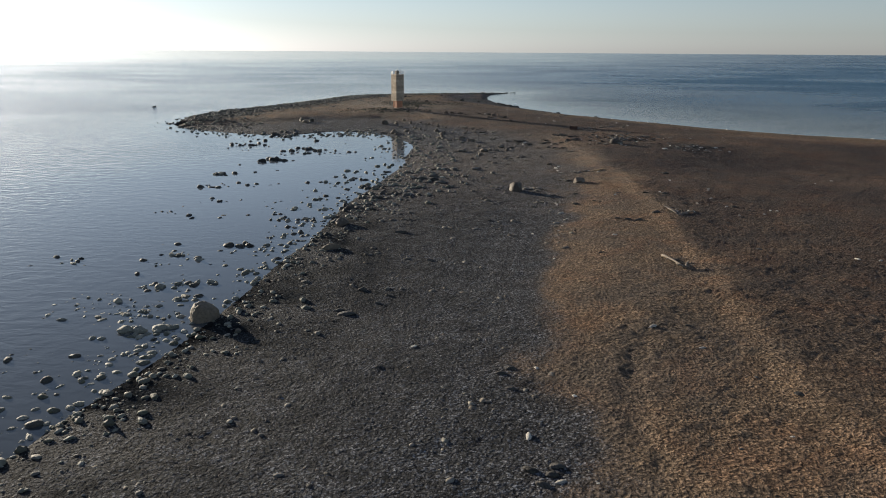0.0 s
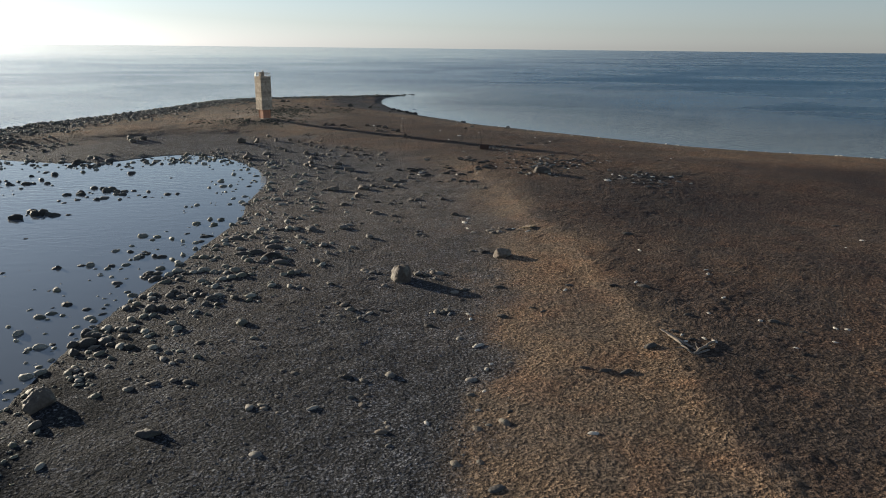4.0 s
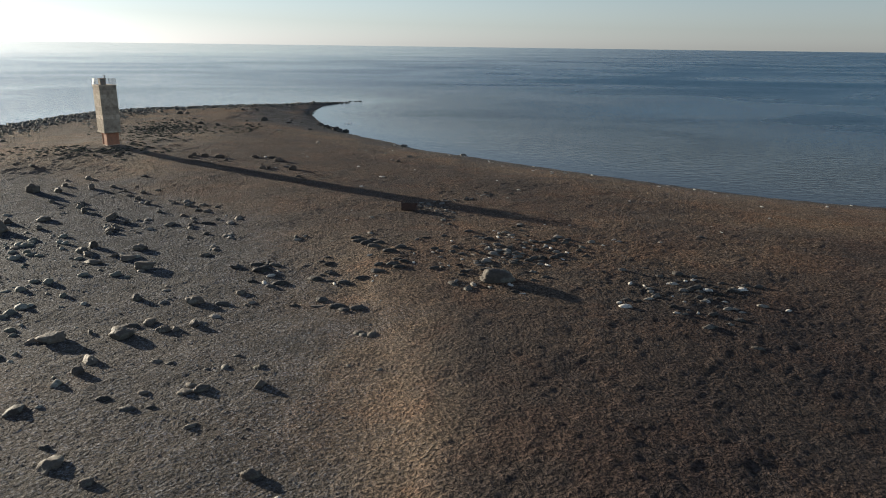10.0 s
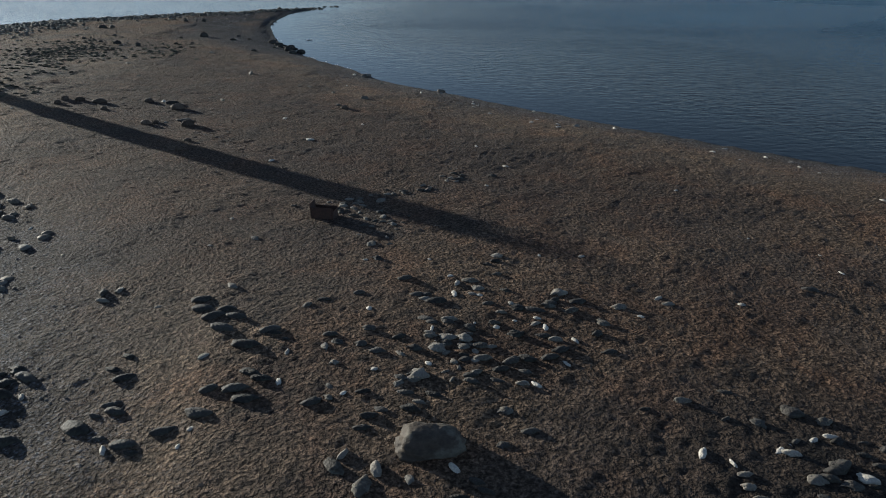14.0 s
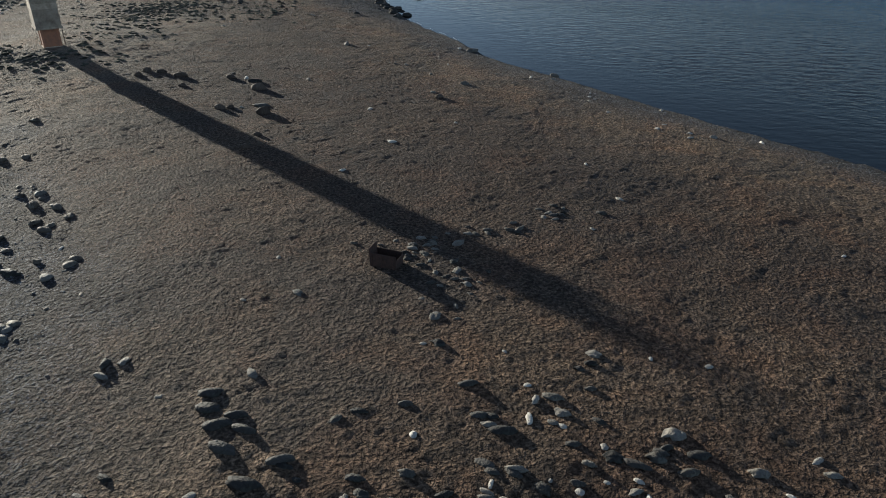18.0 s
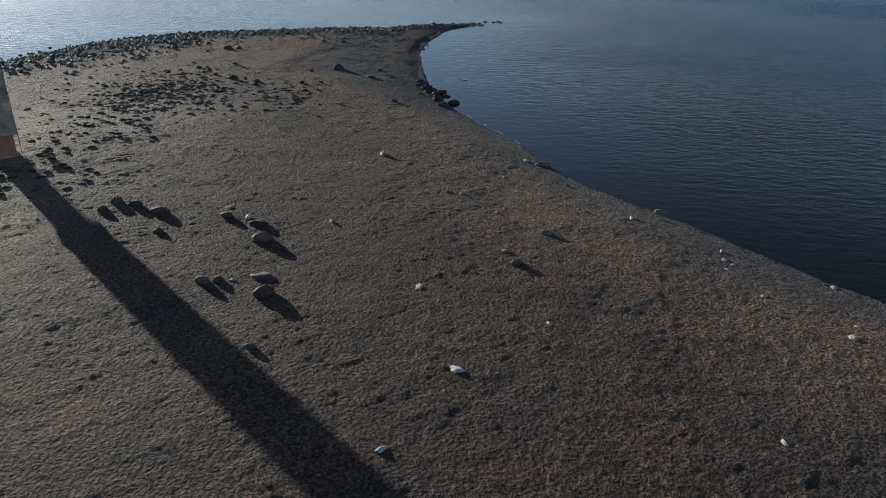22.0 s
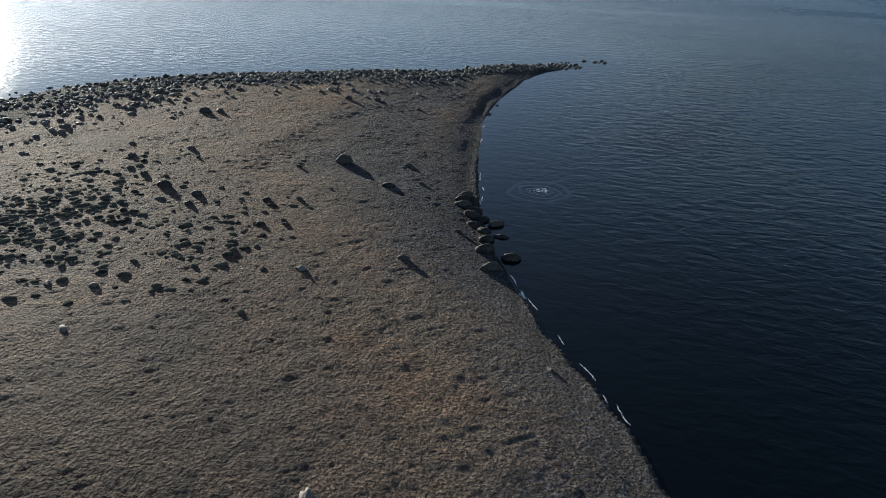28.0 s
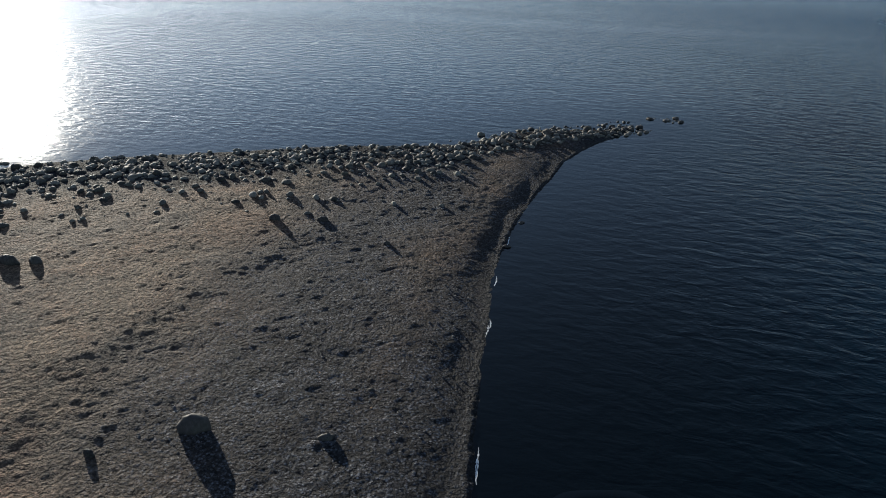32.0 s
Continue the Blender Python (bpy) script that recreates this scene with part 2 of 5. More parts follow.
def plain_material(name, colour, other, scale=3.0, rough=0.85, metal=0.0, depth=0.02):
    mat, tree, shader, add = material(name)
    where = add("TexCoord").outputs["Object"]
    grain = add("TexNoise", {"Vector": where, "Scale": scale, "Detail": 7.0, "Roughness": 0.65}).outputs["Fac"]
    tone = ramp(add, grain, (0.32, other), (0.62, colour))
    each = add("MapRange", {"Value": add("ObjectInfo").outputs["Random"], "To Min": 0.7, "To Max": 1.2}).outputs[0]
    tree.links.new(mixed(add, 1.0, tone, each, "MULTIPLY"), shader.inputs["Base Color"])
    shader.inputs["Roughness"].default_value, shader.inputs["Metallic"].default_value = rough, metal
    bump = add("Bump", {"Height": grain, "Strength": 0.5, "Distance": depth})
    tree.links.new(bump.outputs[0], shader.inputs["Normal"])
    return mat


GROUND = ground_material()
WATER = water_material()
STONE = stone_material("grey_stone", (0.055, 0.049, 0.041), (0.23, 0.207, 0.175))
DARK_STONE = stone_material("dark_stone", (0.022, 0.020, 0.018), (0.085, 0.077, 0.068), (0.08, 0.08, 0.06))
WEEDY_STONE = stone_material("weedy_stone", (0.085, 0.083, 0.064), (0.26, 0.25, 0.21), (0.10, 0.10, 0.055))
PALE_STONE = stone_material("pale_stone", (0.28, 0.255, 0.215), (0.60, 0.56, 0.49), (0.34, 0.31, 0.26))
LICHEN_STONE = stone_material("lichen_stone", (0.022, 0.022, 0.017), (0.10, 0.098, 0.075), (0.12, 0.12, 0.085), 0.03)
RAMPART_STONE = stone_material("rampart_stone", (0.035, 0.034, 0.03), (0.23, 0.215, 0.18), (0.11, 0.11, 0.075), 0.12)
PEBBLES = stone_material("pebbles", (0.026, 0.025, 0.025), (0.18, 0.175, 0.17), (0.1, 0.09, 0.08), 0.12)
TAN_STONE = stone_material("tan_stone", (0.11, 0.09, 0.065), (0.18, 0.145, 0.105), (0.08, 0.072, 0.058))
BROWN_STONE = stone_material("brown_stone", (0.065, 0.053, 0.042), (0.16, 0.13, 0.10))
UMBER_STONE = stone_material("umber_stone", (0.058, 0.045, 0.035), (0.15, 0.116, 0.088), (0.11, 0.085, 0.065), 0.12)
CLODS = stone_material("dry_turf_clods", (0.13, 0.088, 0.055), (0.30, 0.205, 0.13), (0.12, 0.09, 0.06), 0.08)
PEAT_CLODS = stone_material("dark_peat_clods", (0.03, 0.022, 0.018), (0.14, 0.10, 0.08), (0.03, 0.024, 0.02), 0.08)
CONCRETE = plain_material("weathered_concrete", (0.50, 0.41, 0.30), (0.26, 0.20, 0.14), 1.4)
RED_PAINT = plain_material("faded_red_paint", (0.46, 0.21, 0.115), (0.30, 0.16, 0.10), 2.0)
STEEL = plain_material("galvanised_steel", (0.26, 0.26, 0.26), (0.15, 0.15, 0.15), 8.0, 0.65, 0.0)
WHITE_PAINT = plain_material("white_paint", (0.75, 0.75, 0.73), (0.55, 0.54, 0.5), 5.0, 0.6)
DRIFTWOOD = plain_material("bleached_driftwood", (0.23, 0.19, 0.145), (0.09, 0.072, 0.056), 9.0)
WOOD = plain_material("sunlit_timber", (0.30, 0.225, 0.13), (0.15, 0.11, 0.065), 9.0)
RUST = plain_material("rusted_steel", (0.10, 0.055, 0.038), (0.05, 0.032, 0.026), 6.0, 0.9)

# ---- the island's plan ----
EAST_SHORE = [(230, -150), (160, -98), (121, -69.5), (102, -56.5), (91, -44.5), (83, -33.5), (75.3, -22.8), (70, -14.8), (66, -8.5), (61.5, -2.6),
              (57.8, 3.5), (55.6, 10.5), (53.4, 16.6), (50.6, 22.5), (48.8, 26.8), (46.6, 33), (44.2, 43), (43.0, 54), (42.3, 64), (42.2, 79), (44.6, 94),
              (49, 109), (55, 118), (61, 125)]
WEST_SHORE = [(61, 125), (55, 120.5), (48, 118), (41, 114.5), (34, 107.5), (21, 104), (9, 99.5), (-3, 95), (-12, 90), (-20, 82), (-26, 69),
              (-31, 55), (-38, 41), (-46, 24), (-57, 4), (-63, -16), (-60, -32), (-46, -46), (-30, -52), (-17, -44.5), (-8, -48), (-2, -58),
              (1.5, -70), (1.5, -80), (-0.5, -91), (-1, -101), (-4, -112), (-7, -124), (-10, -134), (-12, -144), (-13.5, -154), (-16, -163),
              (-18, -173), (-20.5, -183), (-23.5, -192), (-27, -201), (-40, -232), (-58, -310)]
SHINGLE_EDGE = [(-4, -310), (1, -220), (3, -205), (5, -191), (8, -176), (13, -164), (16.5, -153), (20, -144), (24, -129), (28, -118), (32, -106),
                (34, -96), (33, -82), (29, -72), (26, -64), (22, -51), (15, -40), (0, -22), (-21, -17), (-40, -28), (-60, -32)]
# the low beach ridge that runs along the island, from south to north
CREST_X, CREST_Y = (17, 20.8, 24.8, 29, 32, 34, 34.5, 36, 37, 37, 34), (-225, -196, -178, -155, -140, -125, -112, -98, -84, -70, -55)


def rounded_line(points, step=1.0):
    """A smooth line through the points, at even steps."""
    p = np.array(points, float)
    p = np.vstack([2 * p[0] - p[1], p, 2 * p[-1] - p[-2]])
    out = []
    for a, b, c, d in zip(p, p[1:], p[2:], p[3:]):
        n = max(2, int(np.linalg.norm(c - b) / step))
        u = np.linspace(0, 1, n, endpoint=False)[:, None]
        out.append(0.5 * (2 * b + (c - a) * u + (2 * a - 5 * b + 4 * c - d) * u ** 2 + (3 * b - a - 3 * c + d) * u ** 3))
    return np.vstack(out + [p[-2:-1]])


def away(x, y, line):
    """How far each place is from a line of close points."""
    out = np.empty(x.shape)
    flat, fx, fy = out.ravel(), x.ravel(), y.ravel()
    for i in range(0, flat.size, 4000):
        d = (fx[i:i + 4000, None] - line[:, 0]) ** 2 + (fy[i:i + 4000, None] - line[:, 1]) ** 2
        flat[i:i + 4000] = np.sqrt(d.min(1))
    return flat.reshape(x.shape)


def inside(x, y, ring):
    hit = np.zeros(x.shape, bool)
    for (ax, ay), (bx, by) in zip(ring, np.roll(ring, -1, 0)):
        if ay != by:
            hit ^= ((ay > y) != (by > y)) & (x < (bx - ax) * (y - ay) / (by - ay) + ax)
    return hit


def value_noise(x, y, scale, seed):
    """Smooth noise of -1 to 1, with features about 'scale' metres wide."""
    table = np.random.default_rng(seed).uniform(-1, 1, (256, 256))
    u, v = x / scale + 1000, y / scale + 1000
    i, j = np.floor(u).astype(int), np.floor(v).astype(int)
    s, t = u - i, v - j
    s, t = s * s * (3 - 2 * s), t * t * (3 - 2 * t)
    i, j, k, l = i % 256, j % 256, (i + 1) % 256, (j + 1) % 256
    return (table[i, j] * (1 - s) + table[k, j] * s) * (1 - t) + (table[i, l] * (1 - s) + table[k, l] * s) * t


east_line, west_line = rounded_line(EAST_SHORE), rounded_line(WEST_SHORE)
shingle_line = rounded_line(SHINGLE_EDGE)
LAND = np.vstack([east_line, west_line, [(230, -310)]])
SHINGLE = np.vstack([shingle_line, [(-90, -32), (-90, -310)]])
# plan distances on a 2 m raster, read between its points
RX, RY = np.arange(-130, 241, 2.0), np.arange(-320, 161, 2.0)
gx, gy = np.meshgrid(RX, RY, indexing="ij")
is_land = np.where(inside(gx, gy, LAND), 1.0, -1.0)
R_EAST, R_WEST = away(gx, gy, east_line), away(gx, gy, west_line)
R_SHORE = np.minimum(R_EAST, R_WEST) * is_land
R_SHINGLE = away(gx, gy, shingle_line) * np.where(inside(gx, gy, SHINGLE), 1.0, -1.0)


def raster(r, x, y):
    u, v = np.clip((x - RX[0]) / 2, 0, len(RX) - 1.001), np.clip((y - RY[0]) / 2, 0, len(RY) - 1.001)
    i, j = np.floor(u).astype(int), np.floor(v).astype(int)
    s, t = u - i, v - j
    return (r[i, j] * (1 - s) + r[i + 1, j] * s) * (1 - t) + (r[i, j + 1] * (1 - s) + r[i + 1, j + 1] * s) * t


def height(x, y, rough=True):
    """The ground's height over the sea, in metres."""
    x, y = np.asarray(x, float), np.asarray(y, float)
    shore, de, dw = raster(R_SHORE, x, y), raster(R_EAST, x, y), raster(R_WEST, x, y)
    shingle = raster(R_SHINGLE, x, y)
    north = np.clip((y - 25) / 25, 0, 1)      # the spit's beach is flatter
    east = 0.5 * (1 - np.exp(-de / (8 + 9 * north))) + 0.9 * (1 - np.exp(-de / (15 + 10 * north))) + 0.011 * de
    west = 0.18 * (1 - np.exp(-dw / 2.5)) + 0.010 * dw + 1.15 / (1 + np.exp((shingle + 2.5) / 3.0)) * (1 - np.exp(-dw / 5.5) * np.clip((y - 10) / 50, 0, 1)) + 0.010 * np.maximum(-shingle, 0)
    z = -np.log(np.exp(-3 * east) + np.exp(-3 * west)) / 3 + 0.231
    crown = 1.85 + 0.55 * np.exp(-((x - 6) ** 2 + (y - 8) ** 2) / 30 ** 2) - 0.5 / (1 + np.exp((75 - y) / 6))
    z = crown - np.log1p(np.exp(4 * (crown - z))) / 4
    z = z - 0.95 * np.exp(-((x - 66) ** 2 + (y + 113) ** 2) / 20 ** 2) - 0.25 * np.exp(-((x - 20) ** 2 + (y + 190) ** 2) / 25 ** 2)
    off = x - np.interp(y, CREST_Y, CREST_X) + 0.5 * value_noise(x, y, 4, 23)
    z = z + 0.26 / (1 + np.exp(-(off + 1.3) / 0.45)) * np.exp(-np.maximum(off, 0) / 7) * np.clip((-58 - y) / 20, 0, 1)
    z = z + 0.7 * np.exp(-((x + 1) ** 2 + (y - 1) ** 2) / 13 ** 2)      # the tower's mound
    # the scarp between the tower's turf and the shingle above the lagoon
    step = y - np.interp(x, (-45, -20, -12, -4, 1, 6, 12, 20), (-23, -17.7, -17, -16.5, -17.1, -18.9, -22.5, -30)) + 0.6 * value_noise(x, y, 4, 26)
    z = z + 0.19 / (1 + np.exp(-(step + 1.5) / 1.4)) * np.exp(-np.maximum(step, 0) / 9) * np.clip((x + 45) / 12, 0, 1) * np.clip((20 - x) / 10, 0, 1)
    # a low wave-cut bank on the northern turf, and a worn gully in the south
    bank = np.interp(y, (45, 52, 58, 66, 70, 80), (18.5, 19, 19.6, 21.8, 22.8, 26.5)) + 0.7 * value_noise(x, y, 3, 21)
    z = z - 0.28 / (1 + np.exp(-(x - bank) / 0.9)) * np.clip((y - 46) / 5, 0, 1) * np.clip((80 - y) / 6, 0, 1) * np.exp(-np.maximum(x - bank, 0) / 9)
    gully = np.interp(y, (-206, -201, -195, -188), (8.0, 8.3, 9.7, 13.0)) + 0.35 * value_noise(x, y, 1.6, 22)
    z = z - 0.10 * np.exp(-((x - gully) / 0.8) ** 2) * np.clip((y + 207) / 3, 0, 1) * np.clip((-187 - y) / 4, 0, 1)
    # the steep face of the northern beach, turned away from the sun
    berm = 0.2 / (1 + np.exp(-(de - 1.7 + 0.3 * value_noise(x, y, 3, 35)) / 0.5)) * np.exp(-np.maximum(de - 5, 0) / 11) * np.clip((y - 22) / 26, 0, 1) * np.clip((112 - y) / 12, 0, 1)
    z = z + np.where(shore > 0, berm, 0)
    z = np.where(shore > 0, np.maximum(z - 0.23 * np.exp(-shore / 7), 0.01 * shore), np.maximum(0.09 * shore, -2.5))
    z = z + 0.16 * value_noise(x, y, 14, 1) * np.clip(shore / 12, 0, 1) + (0.05 * value_noise(x, y, 3.1, 2) + 0.03 * value_noise(x, y, 1.3, 3)) * np.clip(shore / 8, 0.15, 1)
    if rough:
        grass = np.clip(0.5 - shingle / 4, 0, 1)
        # rounded tussocks with narrow creases between them
        bend = 0.25 * value_noise(x, y, 1.1, 32)
        lumps = np.abs(value_noise(0.8 * x + 0.6 * y + 40 + bend, 0.8 * y - 0.6 * x, 0.62, 5)) + 0.8 * np.abs(value_noise(0.5 * x - 0.87 * y, 0.87 * x + 0.5 * y + bend, 0.41, 33))
        lumps = lumps * (0.9 + 0.2 * value_noise(x, y, 3.7, 34)) + 0.12 * value_noise(x, y, 0.9, 4)
        z = z + (0.05 + 0.012 * grass) * lumps * np.clip(shore / 5, 0.3, 1)
    return z


def ground_at(x, y):
    return float(height(np.array([x]), np.array([y]), False)[0])


def grid_lines(a, b, c, d, fine, coarse):
    return np.concatenate([np.arange(a, b, coarse), np.arange(b, c, fine), np.arange(c, d + coarse, coarse)])


def smooth_mesh(name, co, faces, mat):
    """A mesh from arrays of places and four-cornered faces."""
    me = bpy.data.meshes.new(name)
    me.vertices.add(len(co))
    me.vertices.foreach_set("co", co.astype(np.float32).ravel())
    me.loops.add(faces.size)
    me.loops.foreach_set("vertex_index", faces.astype(np.int32).ravel())
    me.polygons.add(len(faces))
    me.polygons.foreach_set("loop_start", np.arange(0, faces.size, faces.shape[1], dtype=np.int32))
    me.polygons.foreach_set("use_smooth", np.ones(len(faces), bool))
    me.update(calc_edges=True)
    me.materials.append(mat)
    return me


def peat_at(x, y):
    """How dark and peaty the turf is."""
    beyond = x - np.interp(y, CREST_Y, CREST_X) + 2.2 * value_noise(x, y, 7, 12) + 1.0 * value_noise(x, y, 2.1, 13)
    peat = np.clip(beyond / 4 + 0.3, 0, 1) * np.clip((-64 - y + 8 * value_noise(x, y, 12, 14)) / 26, 0, 1) * np.clip((raster(R_EAST, x, y) - 14) / 14, 0, 1)
    heath = np.clip((x - 8 + 5 * value_noise(x, y, 9, 18)) / 14, 0, 1) * np.clip((y + 75) / 15, 0, 1) * np.clip((62 - y) / 30, 0, 1) * np.clip((raster(R_EAST, x, y) - 8) / 14, 0, 1)
    peat = np.maximum(peat * np.interp(y, (-200, -138), (0.5, 1.0)), 0.8 * heath)
    u, v = 0.83 * x + 0.56 * y, 0.83 * y - 0.56 * x
    u, v = u + 3 * value_noise(u, v, 9, 19), v + 3 * value_noise(v, u, 9, 20)
    return np.clip(peat * (0.88 + 0.22 * value_noise(u, v, 13, 15) + 0.10 * value_noise(u, v, 5, 24) + 0.04 * value_noise(u, v, 1.9, 25)), 0, 1)


def build_ground():
    xs, ys = grid_lines(-120, -30, 84, 232, 0.2, 2.5), grid_lines(-312, -207, 120, 150, 0.2, 2.5)
    x, y = np.meshgrid(xs, ys, indexing="ij")
    z = height(x, y)
    co = np.stack([x, y, z], -1).reshape(-1, 3)
    n, m = x.shape
    k = np.arange(n * m).reshape(n, m)
    faces = np.stack([k[:-1, :-1], k[1:, :-1], k[1:, 1:], k[:-1, 1:]], -1).reshape(-1, 4)
    me = smooth_mesh("ground", co, faces[(co[faces][:, :, 2] > -0.9).any(1)], GROUND)
    shingle = raster(R_SHINGLE, x, y) + 3 * value_noise(x, y, 6, 7) + 1.2 * value_noise(x, y, 1.7, 8)
    zone = 1 / (1 + np.exp(-shingle / np.interp(y, (-150, -70), (0.7, 2.2))))
    zone = zone * (1 - 0.2 * np.clip((y + 155) / 40, 0, 1) * np.clip((-68 - y) / 25, 0, 1))      # more earth among the stones
    de = raster(R_EAST, x, y) + 2.5 * value_noise(x, y, 8, 9)
    wide = 5 + 13.5 / (1 + np.exp((40 - y) / 5))
    zone = np.maximum(zone, 0.95 / (1 + np.exp((de - wide) / 2)))
    dw = raster(R_WEST, x, y) + 3 * value_noise(x, y, 5, 29)
    belt = np.clip((y + 35) / 15, 0, 1) / (1 + np.exp((dw - np.interp(x, (-40, -10, 20, 50), (15, 13, 9, 5))) / 1.5))
    zone = np.maximum(zone, belt)
    damp_and_shade = np.clip(1 - (z - 0.02) / (0.12 + 0.06 * value_noise(x, y, 5, 10)), 0, 1)
    # shade of the sunless eastern beach face, painted as a dark strip
    damp_and_shade = np.maximum(damp_and_shade, 0.55 * np.clip((2.1 - raster(R_EAST, x, y) + 0.4 * value_noise(x, y, 2.5, 16)) / 0.9, 0, 1) * np.clip((y - 10) / 30, 0, 1))
    # a trodden wet hollow, a painted shadow streak, a dark patch by the boulder
    wallow_and_shade = np.exp(-((x - 61.5) / 5.5) ** 2 - ((y + 89) / 4.5) ** 2) + 0.6 * np.exp(-((x - 57.5) / 3.5) ** 2 - ((y + 108) / 9) ** 2) + 0.5 * np.exp(-((x - 51) / 4) ** 2 - ((y + 77) / 3.5) ** 2)
    damp_and_shade = np.maximum(damp_and_shade, np.clip(wallow_and_shade * (0.75 + 0.4 * value_noise(x, y, 2.2, 28)), 0, 0.9))
    peat = peat_at(x, y)
    weed = np.exp(-raster(R_WEST, x, y) / 16) * np.clip((-110 - y) / 40, 0, 1) * (0.92 + 0.5 * value_noise(x, y, 3.5, 17))
    # veiling glare painted pale round the tower and north-west of it
    pale_and_glare = np.exp(-((x - 1) ** 2 / 16 ** 2 + (y - 12) ** 2 / 24 ** 2)) * (0.8 + 0.5 * value_noise(x, y, 2.3, 27)) + 0.4 * np.exp(-((x + 12) ** 2 + (y - 42) ** 2) / 25 ** 2)
    # paler ground along the eastern shore
    pale_and_glare = np.maximum(pale_and_glare, 0.3 * np.exp(-raster(R_EAST, x, y) / 13) * np.clip((y + 75) / 20, 0, 1) * np.clip((40 - y) / 25, 0, 1))
    beach = np.clip((y - 28) / 15, 0, 1) / (1 + np.exp((de - wide) / 2))
    # a drift line of brown wrack along the top of the spit's beach
    wrack = np.exp(-((de - 5) / 2.2) ** 2) * np.clip((y - 55) / 20, 0, 1) * (0.75 + 0.5 * value_noise(x, y, 2.6, 37))
    zone, beach = zone * (1 - 0.6 * np.clip(wrack, 0, 1)), beach * (1 - 0.5 * np.clip(wrack, 0, 1))
    weed = np.maximum(weed, np.maximum(0.8 * belt, 0.22 * beach))
    # more painted glare on the slope above the lagoon
    pale_and_glare = pale_and_glare + 0.28 * np.exp(-((x - 21) / 15) ** 2 - ((y + 92) / 32) ** 2) * (0.8 + 0.4 * value_noise(x, y, 3, 36))
    for key, values in (("pale_and_glare", np.clip(pale_and_glare, 0, 1)), ("weed", np.clip(weed, 0, 1)), ("shingle", zone), ("damp_and_shade", damp_and_shade), ("peat", peat)):
        me.attributes.new(key, "FLOAT", "POINT").data.foreach_set("value", values.astype(np.float32).ravel())
    tagged(new("ground", me), "low shingle island of grey pebbles and dry brown turf", "ground", kind="structure")


def build_water():
    # finer near the island, where the lee of the land smooths the ripples
    ring = np.concatenate([np.arange(0, 330, 6.0), np.geomspace(330, 6500, 14)])
    turns = np.linspace(0, 2 * math.pi, 145)[:-1]
    x, y = 20 + np.outer(ring, np.cos(turns)), -60 + np.outer(ring, np.sin(turns))
    co = np.stack([x, y, np.zeros(x.shape)], -1).reshape(-1, 3)
    k = np.arange(x.size).reshape(x.shape)
    faces = np.stack([k[:-1], k[1:], np.roll(k[1:], -1, 1), np.roll(k[:-1], -1, 1)], -1).reshape(-1, 4)
    me = smooth_mesh("water", co, faces, WATER)
    lee = np.maximum(np.exp(-away(x, y, east_line) / (54 + 14 * value_noise(x, y, 40, 51))), np.exp(-away(x, y, west_line) / 18))
    lagoon = np.exp(-((x + 26) ** 2 + ((y + 118) / 2.2) ** 2) / 38 ** 2)
    values = np.clip(1 - 0.92 * lee, 0, 1) * (1 - 0.85 * lagoon)
    # lagoon lightened for its bed and for painted sky reflection
    shallow = np.exp(-((x + 38) ** 2 + ((y + 118) / 1.7) ** 2) / 52 ** 2)
    past = np.maximum(y - 125, 0)
    chop = 1 / (1 + np.exp(-np.clip((x - 45 - 0.36 * past) / (14 + 0.22 * past), -50, 50)))
    values = values * (1 - 0.7 * (1 - chop) * np.clip((np.hypot(x - 20, y + 60) - 450) / 900, 0, 1))      # the western offing lies calm
    me.attributes.new("chop", "FLOAT", "POINT").data.foreach_set("value", chop.astype(np.float32).ravel())
    me.attributes.new("shallow", "FLOAT", "POINT").data.foreach_set("value", shallow.astype(np.float32).ravel())
    me.attributes.new("open_sea", "FLOAT", "POINT").data.foreach_set("value", values.astype(np.float32).ravel())
    tagged(new("water", me), "calm dark blue sea reaching the horizon", "sea", kind="structure")


build_ground()
build_water()

# ---- things ----


def part(name, data, mat, parent, label=""):
    """Links a bmesh or a mesh as one part of a thing."""
    if isinstance(data, bmesh.types.BMesh):
        me = bpy.data.meshes.new(name)
        data.to_mesh(me)
        data.free()
        data = me
    if mat and not data.materials:
        data.materials.append(mat)
    ob = new(name, data)
    ob.parent = parent
    return tagged(ob, label)


def block(size, at=(0, 0, 0), turn=(0, 0, 0), bevel=0.02, top=1.0, bm=None):
    """A bevelled block, narrowed to 'top' at its upper end."""
    bm = bm or bmesh.new()
    made = bmesh.ops.create_cube(bm, size=1.0)["verts"]
    for v in made:
        k = top if v.co.z > 0 else 1.0
        v.co = Vector((v.co.x * size[0] * k, v.co.y * size[1] * k, v.co.z * size[2]))
    bmesh.ops.transform(bm, matrix=pose(*at, *turn), verts=made)
    if bevel:
        edges = list({e for v in made for e in v.link_edges})
        bmesh.ops.bevel(bm, geom=edges, offset=bevel, segments=2, affect="EDGES", clamp_overlap=True)
    return bm


def rod(a, b, radius, sides=8, end=None, bm=None):
    bm = bm or bmesh.new()
    a, b = Vector(a), Vector(b)
    made = bmesh.ops.create_cone(bm, cap_ends=True, segments=sides, radius1=radius, radius2=radius if end is None else end, depth=(b - a).length)["verts"]
    bmesh.ops.transform(bm, matrix=Matrix.Translation((a + b) / 2) @ (b - a).to_track_quat("Z", "Y").to_matrix().to_4x4(), verts=made)
    return bm


